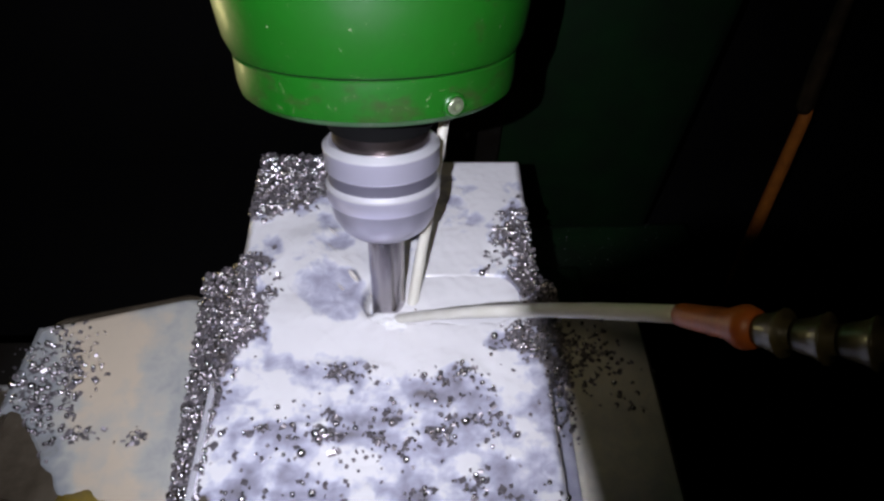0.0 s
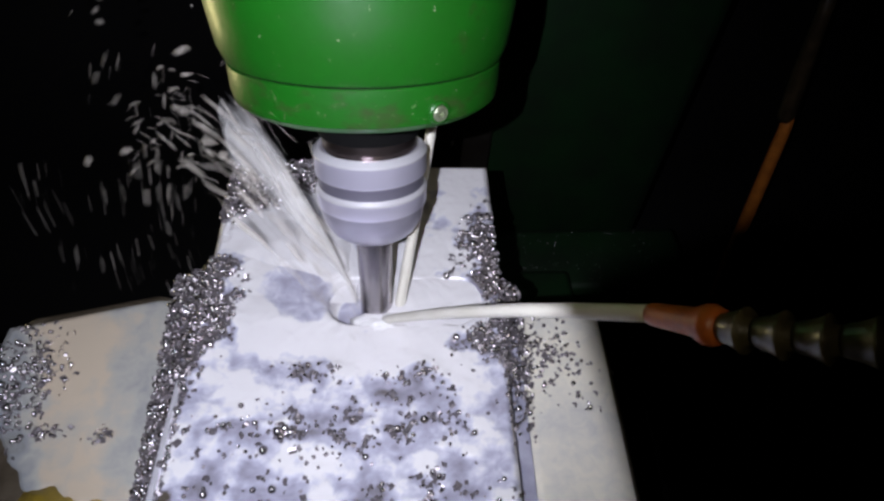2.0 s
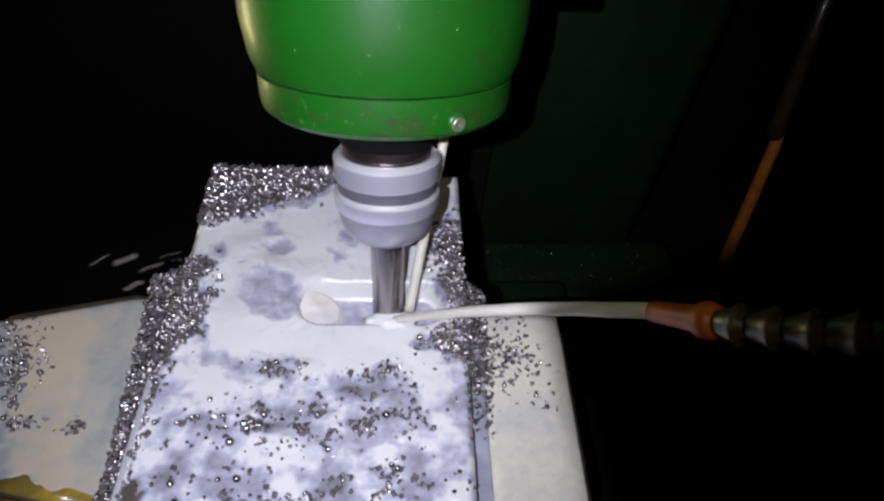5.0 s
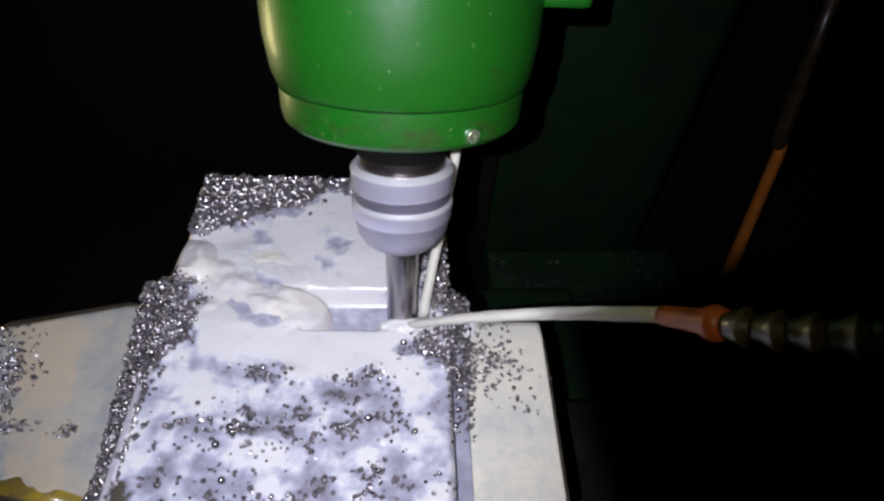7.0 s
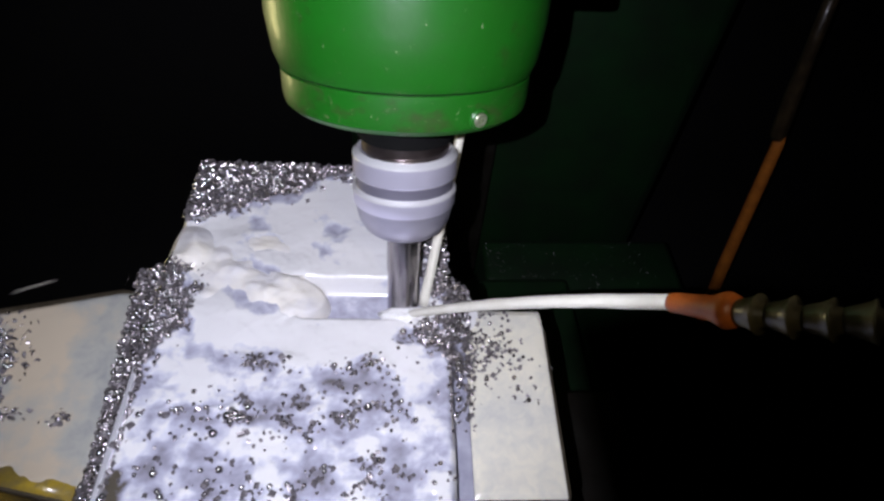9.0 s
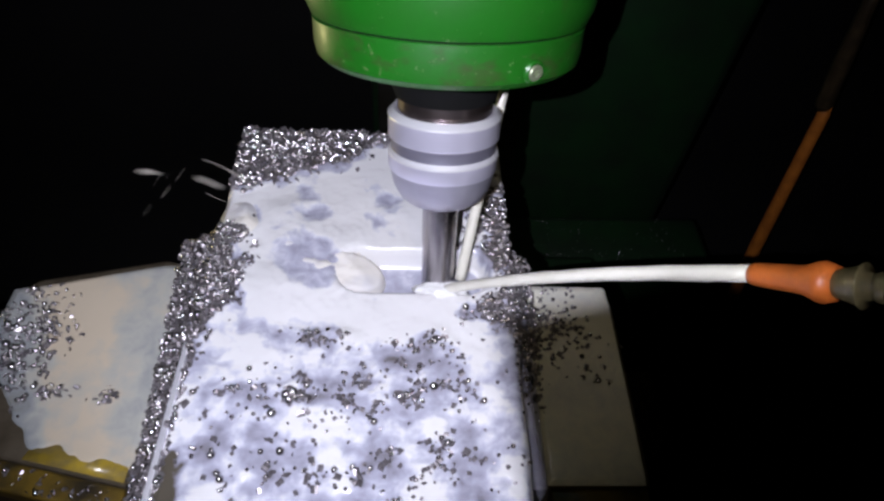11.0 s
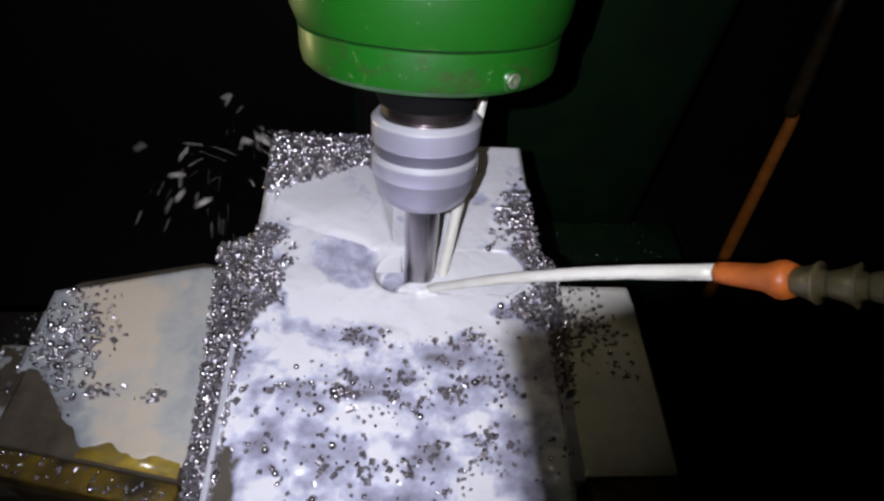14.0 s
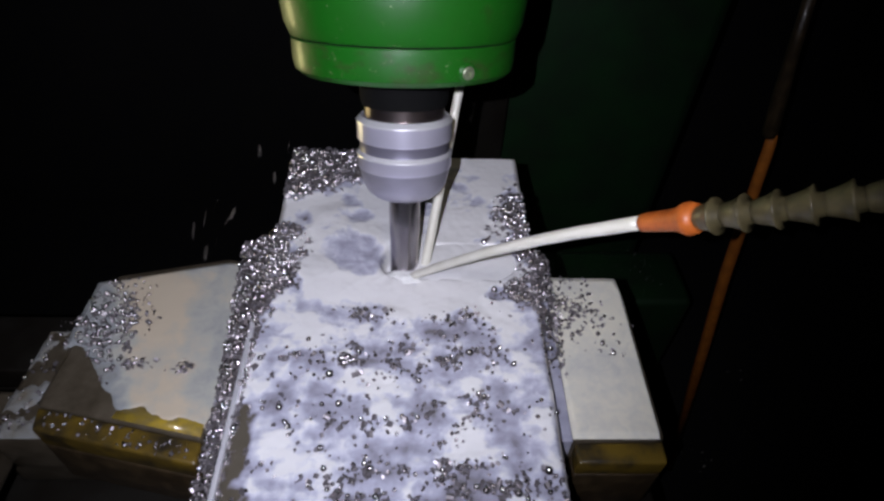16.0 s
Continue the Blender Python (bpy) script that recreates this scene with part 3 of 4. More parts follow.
def foam_mound():
    """A rolling bank of foam that gathers at the slot's end."""
    step = 0.0014
    nx, ny = 80, 74
    verts, stands = [], []
    for j in range(ny + 1):
        for i in range(nx + 1):
            x, y = -0.0985 + i * step, -0.034 + j * step
            h = 0.0090 * blob(x, y, -0.085, 0.038, 0.017, 0.022) * (0.75 + 0.5 * fbm(x, y, 45, 23.0, 3))
            h += 0.0085 * blob(x, y, -0.046, 0.018, 0.050, 0.042) * (0.60 + 0.95 * fbm(x + 0.3 * y, 1.6 * y, 30, 3.0, 4))
            h += 0.0050 * blob(x + 0.4 * y, y, -0.016, 0.000, 0.022, 0.021) * (0.7 + 0.7 * fbm(x, y, 60, 8.0, 4))
            h -= 0.0016 * blob(x, y + 0.3 * (x + 0.04), -0.040, -0.004, 0.022, 0.007)
            h += 0.0006 * blob(x, y, -0.045, 0.012, 0.05, 0.04) * (1 - 2.2 * abs(noise.noise((x * 42 + 0.6 * noise.noise((x * 60, y * 60, 1)), y * 60, 5))))
            q = ((x + 0.006) / 0.019) ** 2 + (y / 0.0150) ** 2
            sink = 0.018 * clamp((q - 0.72) / 0.5) if in_slot(x, y) < 0.001 else 0.0
            droop = 1.1 * max(0.0, WX0 + 0.001 - x)
            verts.append((x, y, h - 0.0022 - sink - droop))
            stands.append(x > WX0 or h > 0.0012)
    w = nx + 1
    faces = []
    for j in range(ny):
        for i in range(nx):
            f = (j * w + i, j * w + i + 1, (j + 1) * w + i + 1, (j + 1) * w + i)
            if all(stands[k] for k in f):
                faces.append(f)
    ob = raw("foam_bank", verts, faces, FOAM, smooth=True)
    return tagged(ob, "soft cream bank of coolant foam beside the slot", "foam", kind="stuff")


foam_bank = foam_mound()


def wash():
    """A running sheet of coolant that floods the block's far corner, ridged along its flow."""
    step, nx, ny = 0.0014, 66, 84
    verts, thick = [], []
    for j in range(ny + 1):
        for i in range(nx + 1):
            x, y = -0.0915 + i * step, 0.0015 + j * step
            a, r = math.atan2(y, -x), math.hypot(x, y)
            w = clamp(1 - ((a - 0.95 + 0.10 * fbm(x, y, 40, 2.5)) / 0.62) ** 2) * clamp((r - 0.016) / 0.006) * clamp(min(x + 0.0925, 0.1185 - y) / 0.004) * clamp((0.108 - r + 0.05 * fbm(x, y, 34, 12.0)) / 0.012)
            sw = a + 7.0 * (r - 0.04)
            w *= 1 - 0.95 * blob(x, y, -0.040, 0.006, 0.026, 0.018)
            ridge = noise.noise((sw * 2.6 + 0.5 * fbm(x, y, 30, 1.0), r * 16, 3.0)) + 0.22 * noise.noise((sw * 9, r * 30, 9.0))
            verts.append((x, y, 0.0075 * min(1.0, 1.5 * w) - 0.003 + 0.004 * w * math.exp(-((r - 0.055) / 0.026) ** 2) + 0.0012 * w * ridge + 0.0012 * w * fbm(x, y, 60, 4.0)))
            thick.append(0.68 + 0.30 * ridge + 0.30 * fbm(x, y, 28, 14.0))
    w = nx + 1
    ob = raw("coolant_wash", verts, [(j * w + i, j * w + i + 1, (j + 1) * w + i + 1, (j + 1) * w + i) for j in range(ny) for i in range(nx)], FILM, smooth=True)
    at = ob.data.attributes.new("thickness", "FLOAT", "POINT")
    at.data.foreach_set("value", thick)
    return tagged(ob, "milky sheet of coolant running over the block", "coolant", kind="stuff")


coolant_wash = wash()


def jaw_film(name, x0, x1, y0, y1, inside, seed, material, depth=0.58, top=JZ):
    """A puddle whose rim dips under the jaw's top."""
    step = 0.0011
    nx, ny = int((x1 - x0) / step), int((y1 - y0) / step)
    index, verts, thick, faces = {}, [], [], []
    for j in range(ny + 1):
        for i in range(nx + 1):
            x, y = x0 + i * step, y0 + j * step
            e = inside(x, y)
            if e > -0.0022:
                index[i, j] = len(verts)
                z = top + clamp(e * 0.5, -0.0012, 0.0011) + 0.0005 * clamp(e / 0.004) * fbm(x, y, 60, seed, 3)
                verts.append((x, y, z))
                t = depth + 0.30 * fbm(x, y, 18, seed + 4) + 0.10 * fbm(x, y, 90, seed + 6, 3)
                if x < 0:
                    u = x + 0.25 * (y + 0.05) + 0.03 * fbm(x, y, 40, 2.0)
                    t += 0.34 * clamp((u + 0.186) / 0.016) - 0.22 * clamp((u + 0.142) / 0.020) - 0.14
                thick.append(t)
    for (i, j), a in index.items():
        k = [index.get(q) for q in ((i + 1, j), (i + 1, j + 1), (i, j + 1))]
        if None not in k:
            faces.append((a, *k))
    ob = raw(name, verts, faces, material, smooth=True)
    at = ob.data.attributes.new("thickness", "FLOAT", "POINT")
    at.data.foreach_set("value", thick)
    return tagged(ob, "pale milky coolant puddle on the vise jaw", "coolant", kind="stuff")


def on_left_jaw(x, y):
    far = min(0.015 - 0.25 * max(0, -0.128 - x), 0.016)
    e = min(x + 0.2135 - 0.06 * max(0, y + 0.05), far - y, -0.1115 - x)
    near = -0.1035 + 0.047 * clamp((-0.165 - x) / 0.042) - 0.008 * clamp((x + 0.150) / 0.035) + 0.010 * fbm(x, y, 55, 3.3)
    return min(e, y - near)


def on_right_jaw(x, y):
    e = min(x - 0.1030, 0.1570 - x - 0.3 * max(0, y + 0.008), 0.004 - y, y + 0.1195)
    return e


film_l = jaw_film("coolant_film", -0.216, -0.111, -0.125, 0.018, on_left_jaw, 31.0, JAWFILM)
def on_left_step(x, y):
    e = min(x + 0.2480 - 0.08 * max(0, y + 0.11), -0.2165 - x, -0.032 - y, y + 0.108)
    return min(e, 0.014 * (fbm(x, y, 55, 8.0) - 0.02))


film_s = jaw_film("coolant_film", -0.250, -0.2155, -0.110, -0.030, on_left_step, 36.0, JAWFILM, 0.40, JZ - 0.022)
film_r = jaw_film("coolant_film", 0.1025, 0.156, -0.124, 0.008, on_right_jaw, 47.0, PALEFILM, 0.62)


# ---- chips ----
def chip_heap(label, places, each=4):
    """Curled slivers of metal, each a bent strip, with domes for glints; places: (x, y, z, size)."""
    rnd = random.Random(len(places))
    verts, faces = [], []
    for x, y, z, s in places:
        m = Matrix.Translation((x, y, z)) @ Euler((rnd.uniform(-0.9, 0.9), rnd.uniform(-0.9, 0.9), rnd.uniform(0, 6.28))).to_matrix().to_4x4()
        w, h = s * rnd.uniform(0.28, 0.5), s * rnd.uniform(0.15, 0.4)
        k = len(verts)
        for u, c in ((-1, 0), (-0.35, 1), (0.35, 1), (1, 0)):
            for v in (-1, 1):
                verts.append(tuple(m @ Vector((u * s * 0.5, v * w, c * h + 0.15 * h * v))))
        for q in range(3):
            faces.append((k + 2 * q, k + 2 * q + 2, k + 2 * q + 3, k + 2 * q + 1))
    plain = len(faces)
    # Bright domes added among the strips as the chips' glints.
    for x, y, z, s in places[::each]:
        r, k = s * rnd.uniform(0.30, 0.66), len(verts)
        c = Vector((x, y, z + 0.0006))
        for lat in (0.05, 0.85):
            for q in range(6):
                a = q * math.pi / 3
                verts.append(tuple(c + Vector((math.cos(lat) * math.cos(a), math.cos(lat) * math.sin(a), math.sin(lat))) * r))
        verts.append(tuple(c + Vector((0, 0, r))))
        for q in range(6):
            n = (q + 1) % 6
            faces.append((k + q, k + n, k + 6 + n, k + 6 + q))
            faces.append((k + 6 + q, k + 6 + n, k + 12))
    ob = raw("metal_chips", verts, faces, CHIP)
    ob.data.materials.append(BEAD)
    for p in ob.data.polygons[plain:]:
        p.material_index, p.use_smooth = 1, True
    return tagged(ob, label, "metal chips", kind="stuff")


rnd = random.Random(11)
spots = []
while len(spots) < 5900:
    x, y = rnd.uniform(WX0, WX1), rnd.uniform(WY0, WY1)
    c = chips_on_work(x, y)
    clump = clamp(0.55 + 2.8 * fbm(0.5 * x, y, 110, 40.0, 2), 0.05, 1.4)
    if in_slot(x, y) < 0.003 or rnd.random() > (clump if c < 0.8 else 1.0) * c * c * (0.9 if y < -0.04 else 1.15):
        continue
    spots.append((x, y, 0.0011 + 0.0024 * c + rnd.uniform(0, 0.0018) * c, rnd.uniform(0.0013, 0.0026) * rnd.choice((1, 1, 1.3, 1.7))))
chips_work = chip_heap("silvery aluminium chips lying on the flooded block", spots, 4)
spots = []
while len(spots) < 2100:
    y = rnd.uniform(-0.175, 0.030)
    u = rnd.random()
    wide = 0.021 + 0.009 * clamp((y + 0.10) / 0.12)
    x = -0.088 - wide * u
    if rnd.random() < clamp((y + 0.22) / 0.12):
        spots.append((x, y, lerp(0.001, JZ + 0.004, u ** 0.8) + rnd.uniform(-0.001, 0.002), rnd.uniform(0.0018, 0.0040)))
chips_left = chip_heap("silvery chips heaped in the gap beside the block", spots, 3)
spots = []
while len(spots) < 560:
    y = rnd.uniform(-0.09, 0.02)
    u = rnd.random()
    x = 0.088 + 0.018 * u
    if rnd.random() < clamp((y + 0.095) / 0.075) ** 1.6:
        spots.append((x, y, lerp(0.001, JZ + 0.004, u) + rnd.uniform(-0.001, 0.002), rnd.uniform(0.0014, 0.0031)))
while len(spots) < 740:
    x, y = rnd.gauss(0.114, 0.013), rnd.gauss(-0.026, 0.013)
    if on_right_jaw(x, y) > 0:
        spots.append((x, y, JZ + 0.0022, rnd.uniform(0.0014, 0.0031)))
for _ in range(14):
    spots.append((rnd.gauss(0.140, 0.006), rnd.gauss(-0.052, 0.012), JZ + 0.0022, rnd.uniform(0.0018, 0.0034)))
chips_right = chip_heap("silvery chips strewn over the jaw beside the block", spots)
spots = []
while len(spots) < 420:
    x, y = rnd.gauss(-0.192, 0.012), rnd.gauss(-0.040, 0.018)
    if rnd.random() < 0.16:
        x, y = rnd.choice((rnd.gauss(-0.135, 0.003), rnd.gauss(-0.165, 0.008), rnd.gauss(-0.19, 0.01))), rnd.gauss(-0.073, 0.003)
    if on_left_jaw(x, y) > 0:
        spots.append((x, y, JZ + 0.0022, rnd.uniform(0.0016, 0.0040)))
for _ in range(70):
    spots.append((rnd.uniform(-0.247, -0.218), rnd.uniform(-0.105, -0.034), JZ - 0.0205, rnd.uniform(0.0014, 0.0035)))
for _ in range(60):
    x = rnd.uniform(-0.208, -0.118)
    spots.append((x, -0.1085 - 0.217 * (x + 0.212) + rnd.uniform(-0.005, 0.006), JZ - 0.0003, rnd.uniform(0.0014, 0.0032)))
chips_jaw = chip_heap("few silvery chips on the flooded vise jaw", spots[1::2], 2)


def loose_chips(parent, places):
    """Single curled chips, each a bent, thick flake on one of six shared shapes."""
    q = random.Random(77)
    shapes = []
    for k in range(6):
        bm = bmesh.new()
        w, h, turn = q.uniform(0.30, 0.5), q.uniform(0.25, 0.5), q.uniform(-0.4, 0.4)
        rows = []
        for u, c in ((-0.5, 0.0), (-0.22, 0.75), (0.15, 1.0), (0.5, 0.45)):
            rows.append([bm.verts.new((u + turn * v * c * 0.4, v * w * (1 - 0.5 * abs(u)), c * h + d)) for v, d in ((-0.5, 0), (0.0, 0.10), (0.5, 0), (0.0, -0.06))])
        for a, b in zip(rows, rows[1:]):
            for i in range(4):
                bm.faces.new((a[i], a[(i + 1) % 4], b[(i + 1) % 4], b[i]))
        bm.faces.new(rows[0][::-1])
        bm.faces.new(rows[-1])
        bmesh.ops.recalc_face_normals(bm, faces=bm.faces)
        me = bpy.data.meshes.new("metal_chip")
        bm.to_mesh(me)
        bm.free()
        me.materials.append(BEAD if k else CHIP)
        for p in me.polygons:
            p.use_smooth = True
        shapes.append(me)
    for x, y, z, s in places:
        ob = new("metal_chip", q.choice(shapes))
        ob.parent = parent
        ob.matrix_local = Matrix.LocRotScale((x, y, z - 0.0006), Euler((q.uniform(-0.5, 0.5), q.uniform(-0.5, 0.5), q.uniform(0, 6.28))), (s * 1.15,) * 3)


loose_chips(chips_jaw, spots[::2])
spots = []
while len(spots) < 500:
    spots.append((rnd.uniform(-0.3, 0.16), rnd.uniform(-0.005, 0.046), -0.1285, rnd.uniform(0.001, 0.0026)))
chips_table = chip_heap("fine chips scattered on the dark machine table", spots)


spots = []
for _ in range(190):
    u = rnd.random() ** 1.8
    spots.append((0.142 + 0.26 * u, rnd.uniform(0.290, 0.386), -0.3990, rnd.uniform(0.0008, 0.0024)))
chips_knee = chip_heap("fine chips scattered on the green knee casting", spots, 2)


# ---- splashes ----
def drop_mesh(bm, p, d, length, r, n=7):
    """A stretched drop: thick at the front, drawn out behind."""
    d = d.normalized()
    u = d.cross(Vector((0.2, 0.4, 0.9))).normalized()
    v = d.cross(u)
    rings = []
    for s, k in ((-0.5, 0.25), (-0.44, 0.62), (-0.15, 0.90), (0.2, 1.0), (0.44, 0.75), (0.5, 0.3)):
        c = p + d * length * s
        rings.append([bm.verts.new(c + (u * math.cos(2 * math.pi * i / n) + v * math.sin(2 * math.pi * i / n)) * r * k) for i in range(n)])
    for a, b in zip(rings, rings[1:]):
        for i in range(n):
            bm.faces.new((a[i], a[(i + 1) % n], b[(i + 1) % n], b[i]))
    bm.faces.new(rings[0][::-1])
    bm.faces.new(rings[-1])


def splash(seed, count, spread, big):
    q = random.Random(seed)
    bm = bmesh.new()
    for _ in range(count):
        p = Vector((q.gauss(0, spread * 1.6), q.gauss(0, spread), q.gauss(0, spread)))
        d = Vector((1, q.gauss(0, 0.3), q.gauss(0, 0.3)))
        r = q.choice((0.0004, 0.0005, 0.0006, 0.0008, 0.0012, 0.0016, 0.0022)) * big
        drop_mesh(bm, p, d, r * q.uniform(3.0, 5.0 + 0.0032 / r), r)
    ob = link("coolant_splash", bm, SPRAY)
    return tagged(ob, "drops of milky coolant flying off the cutter", "coolant splash", kind="stuff")


AIMED = [(0, 0.8, 1.6, 2.2, 3.0, 3.6, 4.4, 6.0, 11, 12.6, 14, 16), (0.6, 0.55, 0.62, 0.68, 0.92, 1.05, 1.1, 0.9, 0.9, 0.75, 0.55, 0.6), (0.4, 0.55, 0.6, 0.52, 0.48, 0.34, 0.20, 0.3, 0.4, 0.58, 0.58, 0.4), (0.9, 1.15, 1.26, 1.20, 1.04, 0.90, 0.82, 0.8, 0.9, 1.10, 0.98, 0.85)]


def flight(q, t0, power, way=1):
    """Rows of one throw from the slot: out of the pool, an arc, and down on the table."""
    aim = [float(np.interp(t0, AIMED[0], row)) for row in AIMED[1:]]
    stray = q.choice((0.10, 0.14, 0.34)) * (1.35 if t0 < 1.6 else 1)
    v = Vector((-way * max(0.25, q.gauss(aim[0], stray)), q.gauss(aim[1], stray * 0.6), q.gauss(aim[2], stray * 0.8) * power))
    p0 = Vector((-0.020 * way + q.gauss(0, 0.007), 0.006 + q.gauss(0, 0.006), -0.006))
    if t0 > 10.3 and way > 0:
        # thrown off the far corner, where the running sheet breaks
        p0 = Vector((-0.066 + q.gauss(0, 0.012), 0.052 + q.gauss(0, 0.014), 0.003))
        v *= 0.80
    inside = Vector((0.0, 0.02, -0.62))
    turn = lambda w: w.to_track_quat("X", "Z").to_matrix().to_4x4()
    rows = [(0, Matrix.Translation(inside) @ turn(v))] if t0 > 0.1 else []
    if t0 > 0.1:
        rows.append((t0 - 1 / 30, Matrix.Translation(inside) @ turn(v)))
    t, p, w = 0.0, p0, v
    while True:
        p = p0 + v * t + Vector((0, 0, -4.9)) * t * t
        w = v + Vector((0, 0, -9.8)) * t
        if p.z < -0.93 or t0 + t > 16:
            break
        rows.append((t0 + t, Matrix.Translation(p) @ turn(w)))
        t += 1 / 30
    if t0 + t < 15.95:
        p.z = -0.962
        rest = Matrix.Translation(p) @ turn(Vector((w.x, w.y, -0.05)))
        rows += [(t0 + t, rest), (16.0, rest)]
    if rows[0][0] > 0:
        rows[0] = (0, rows[0][1])
    return rows


THROWS = []
q = random.Random(5)
for t0, t1, number, count, power, big in ((0.0, 0.5, 26, 5, 0.95, 0.7), (0.55, 2.0, 135, 9, 1, 0.95), (2.0, 4.3, 230, 9, 1, 1.05), (4.3, 6.3, 24, 6, 0.9, 1.0),
                                          (6.3, 10.2, 44, 3, 0.8, 0.55), (10.2, 11.8, 16, 5, 0.9, 0.9), (11.8, 13.6, 90, 8, 1, 1.1), (13.6, 14.5, 26, 6, 1, 1.0), (14.5, 15.85, 40, 4, 0.85, 0.65)):
    for i in range(number):
        start = round((t0 + (t1 - t0) * (i + q.random()) / number) * 30) / 30
        THROWS.append((splash(q.random(), count, 0.011, big), flight(q, start, power, -1 if q.random() < (0.30 if start < 0.95 else 0.008) else 1)))


def spray_sheet():
    """Three torn veils of coolant, one behind another, that arch off the cutter."""
    verts, faces, flow = [], [], []
    n, w = 40, 16
    for k in range(3):
        base = len(verts)
        for i in range(n):
            for j in range(w):
                u = j / (w - 1) - 0.5
                t = 0.11 * (i / (n - 1)) * (1 - 0.25 * abs(u))
                v = Vector((-0.85 - 0.08 * u - 0.05 * k, 0.48 + 0.42 * u + 0.06 * (k - 1), 1.18 + (0.26 + 0.06 * k) * u))
                p = Vector((-0.014, 0.002, -0.001)) + v * t + Vector((0, 0, -4.9 * t * t))
                p += 0.004 * (i / n) * Vector((noise.noise((i * 0.2, u * 5, k)), noise.noise((i * 0.2, u * 5, k + 7)), noise.noise((i * 0.2, u * 5, k + 13))))
                verts.append(tuple(p))
                flow.append((t * 14 + 9 * k, u * 2.6, 0.26 * (i / n) ** 1.5 + 0.45 * (abs(u) * 2) ** 2))
        for i in range(n - 1):
            for j in range(w - 1):
                a = base + i * w + j
                faces.append((a, a + 1, a + w + 1, a + w))
    ob = raw("coolant_veil", verts, faces, VEIL, smooth=True)
    at = ob.data.attributes.new("flow", "FLOAT_VECTOR", "POINT")
    at.data.foreach_set("vector", [c for q in flow for c in q])
    return tagged(ob, "torn milky veil of coolant thrown up by the cutter", "coolant spray", kind="stuff")


sheet = spray_sheet()
DOWN = pose(0, 0.1, -0.70)
AIM = [(0, (-0.023, -0.231, 0.344)), (2, (-0.019, -0.238, 0.352)), (4, (-0.029, -0.248, 0.360)), (6.5, (-0.036, -0.260, 0.369)), (8, (-0.041, -0.261, 0.371)), (9.2, (-0.046, -0.260, 0.363)), (10.2, (-0.056, -0.256, 0.347)), (12.5, (-0.063, -0.245, 0.337)), (14, (-0.061, -0.255, 0.347)), (14.5, (-0.057, -0.267, 0.351)), (15, (-0.049, -0.282, 0.349)), (15.5, (-0.038, -0.299, 0.349)), (16, (-0.036, -0.318, 0.350))]
FAN = [(0, DOWN), (0.7, DOWN), (0.8, pose(0, 0, -0.004, 0, 6, -22)), (1.2, pose(0, 0, 0, 0, 5, -24)), (1.6, pose(0, 0, 0, 0, 6, -20)), (2.1, pose(0, 0, 0, 0, 3, -15)), (2.5, pose(0, 0, 0, 0, 0, -9)), (3.0, pose(0, 0, 0, 0, -5, -3)),
       (3.3, pose(0, 0, 0, 0, -8, 4)), (3.6, pose(0, 0, 0, 0, -11, 8)), (4.0, pose(0, 0, 0, 0, -12, 14)), (4.4, pose(0, 0, 0, 0, -18, 18)), (4.8, pose(0, 0, -0.06, 0, -28, 18)), (4.9, DOWN),
       (16, DOWN)]

# Flap slides, fitted to the shade's edge in the camera's view.
SHADE = [(0, 0.0123, 0.0), (0.5, 0.014, 0.0), (1, 0.0154, 0.0), (2, 0.0152, 0.0), (4, 0.0138, 0.0), (6.5, 0.013, 0.0), (8.5, 0.013, 0.0), (9.0, 0.0134, -0.0015), (9.5, 0.0125, -0.0026), (10.1, 0.0103, -0.0029), (12.4, 0.009, 0.0), (13, 0.0085, 0.0), (13.5, 0.009, 0.0), (14, 0.0105, -0.0024), (14.5, 0.0103, -0.0038), (15, 0.0120, -0.0066), (15.5, 0.0141, -0.0116), (16, 0.0181, -0.019)]

FEED = [(0, 0), (0.5, -0.003), (1, -0.0075), (1.5, -0.0105), (2, -0.0138), (2.5, -0.018), (3, -0.0225), (3.5, -0.0275), (4, -0.0315), (6.5, -0.0557), (7, -0.0595), (7.5, -0.061), (8, -0.0614), (8.5, -0.0618), (9, -0.0605), (9.5, -0.0582), (10, -0.054), (10.2, -0.0525), (12.5, -0.0285), (13, -0.0235), (13.5, -0.018), (14, -0.0125), (14.5, -0.009), (15, -0.006), (15.5, -0.0035), (16, -0.001)]


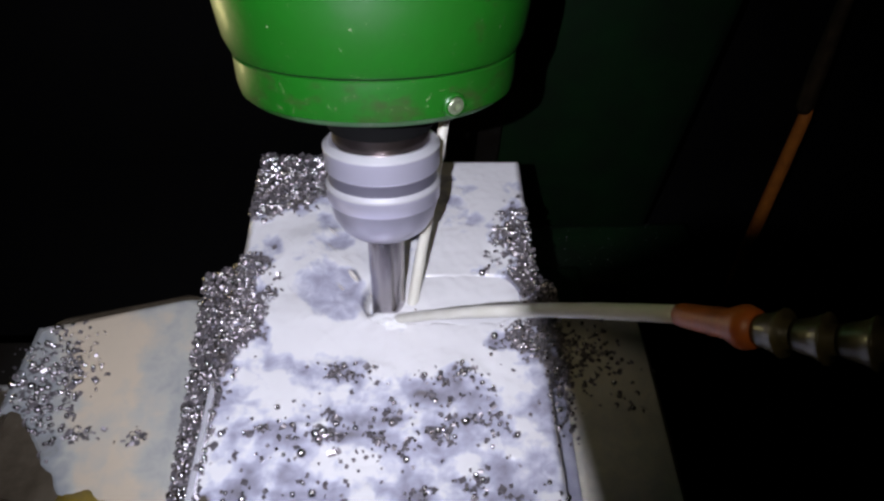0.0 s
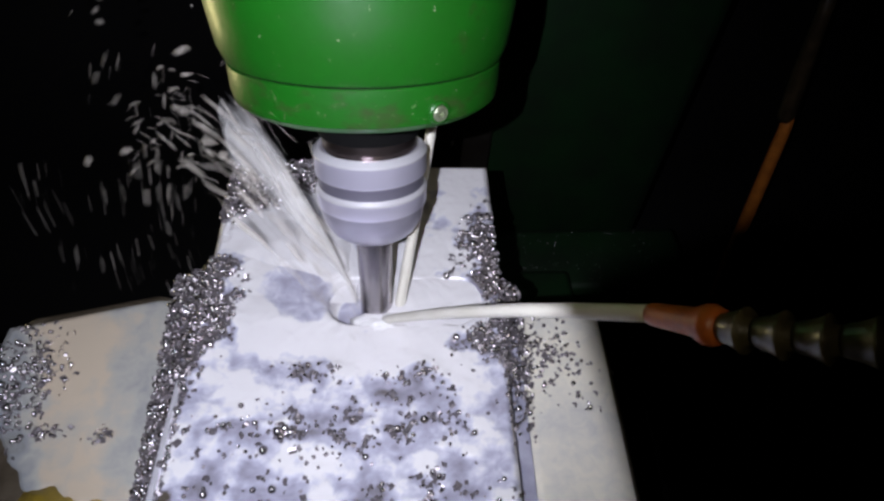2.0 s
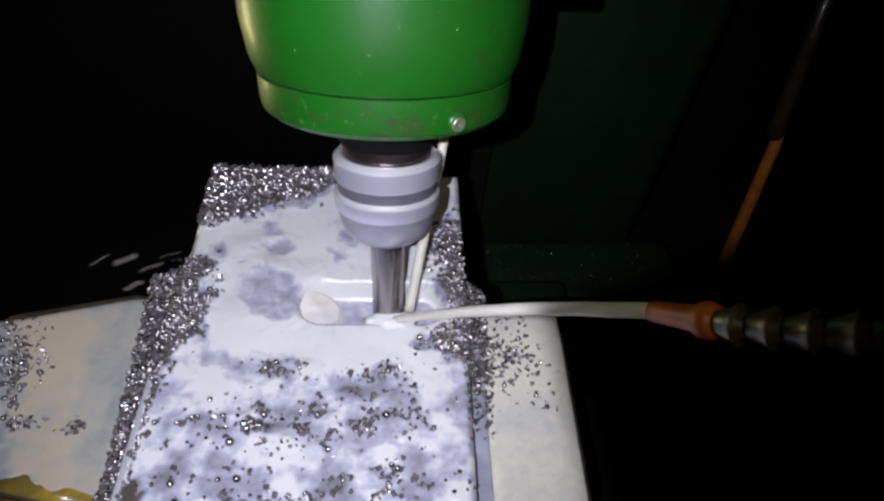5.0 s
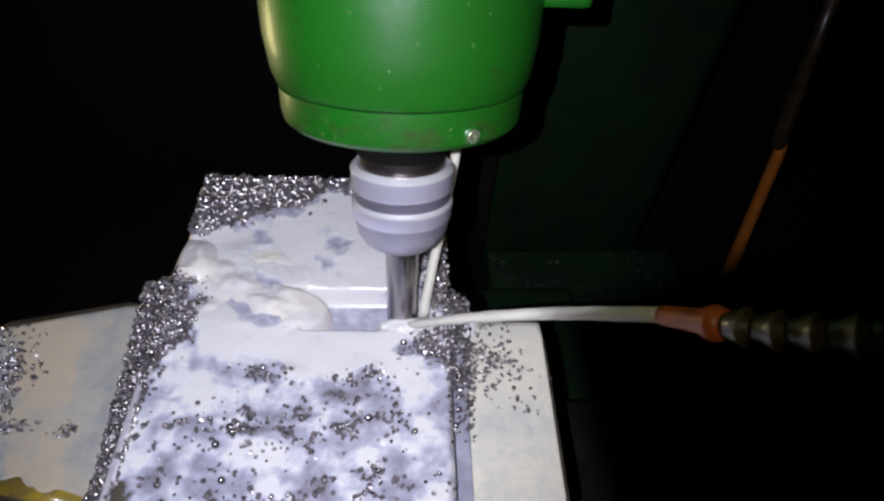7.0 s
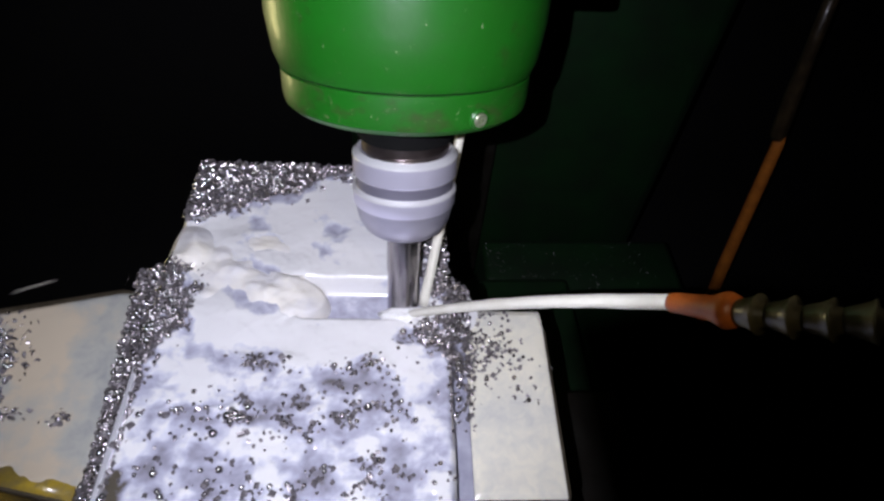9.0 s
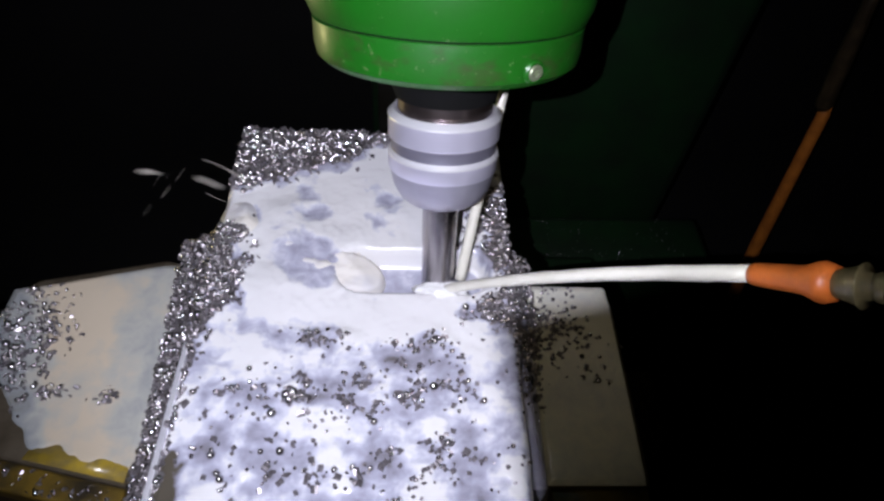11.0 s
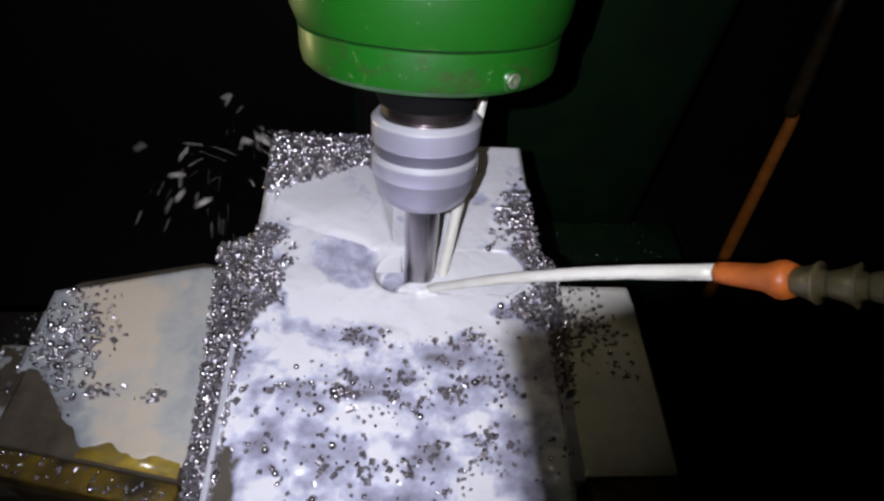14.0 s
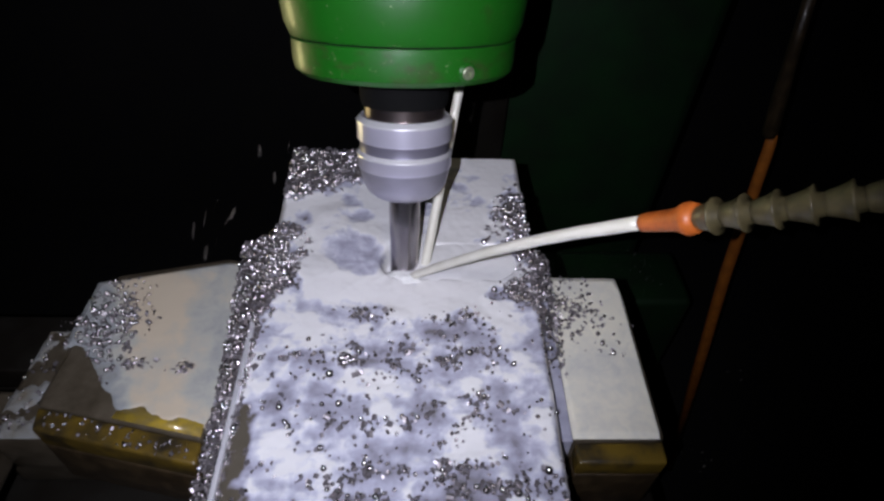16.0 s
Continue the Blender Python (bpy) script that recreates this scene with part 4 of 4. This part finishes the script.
def motions():
    rows = [(t, pose(x, 0, 0, 0, 0, -1.45)) for t, x in FEED]
    for ob in (table, vise, work, film, film_l, film_s, film_r, chips_work, chips_left, chips_right, chips_jaw, chips_table):
        walk(ob, rows)
    walk(torch, [(t, look(eye, (-0.05, 0.105, 0.0))) for t, eye in AIM])
    at_time = lambda t: float(np.interp(t, [a for a, b in FEED], [b for a, b in FEED]))
    walk(shade_flap, [(t, pose(x, y, 0)) for t, x, y in SHADE])
    walk(pool_jet, [(t, pose(0, 0, z)) for t, z in ((0, 0), (3.6, 0), (4.2, -0.002), (4.6, -0.008), (5.0, -0.030), (11.4, -0.030), (11.8, -0.008), (12.2, -0.001), (12.8, 0), (16, 0))])
    sunk = [(0, 0), (2.4, 0), (3.2, -0.006), (3.8, -0.018), (12.6, -0.018), (13.4, -0.006), (14.0, 0), (16, 0)]
    walk(pool_slot, [(t, pose(at_time(t), 0, z, 0, 0, -1.45)) for t, z in sunk])
    feed = dict(FEED)
    feed.update({t: at_time(t) for t in (4.6, 5.8, 11.2, 12.3)})
    rise = [(0, -0.025), (4.2, -0.022), (4.6, -0.014), (5.8, -0.001), (6.5, 0), (10.2, 0), (11.2, -0.006), (12.3, -0.023), (13.5, -0.025), (16, -0.025)]
    lift = lambda t: float(np.interp(t, [a for a, b in rise], [b for a, b in rise]))
    walk(foam_bank, [(t, pose(feed[t], 0, lift(t), 0, 0, -1.45)) for t in sorted(feed)])
    flood = [(0, -0.010), (0.5, -0.008), (0.75, -0.001), (1.5, 0), (2.1, 0.0), (2.6, -0.004), (3.0, -0.008), (3.5, -0.011), (4.0, -0.012), (11.2, -0.012), (12.1, -0.003), (12.5, 0.0), (13.5, 0.0005), (14.0, -0.0005), (14.6, -0.005), (15.2, -0.009), (16, -0.010)]
    walk(coolant_wash, [(t, pose(at_time(t), 0, z, 0, 0, -1.45)) for t, z in flood])
    walk(sheet, FAN)
    for ob, rows in THROWS:
        walk(ob, rows)
    walk(holder, [(i * 0.1, HEAD @ pose(0, 0, 0, 0, 0, -75.0 * i)) for i in range(161)])


motions()
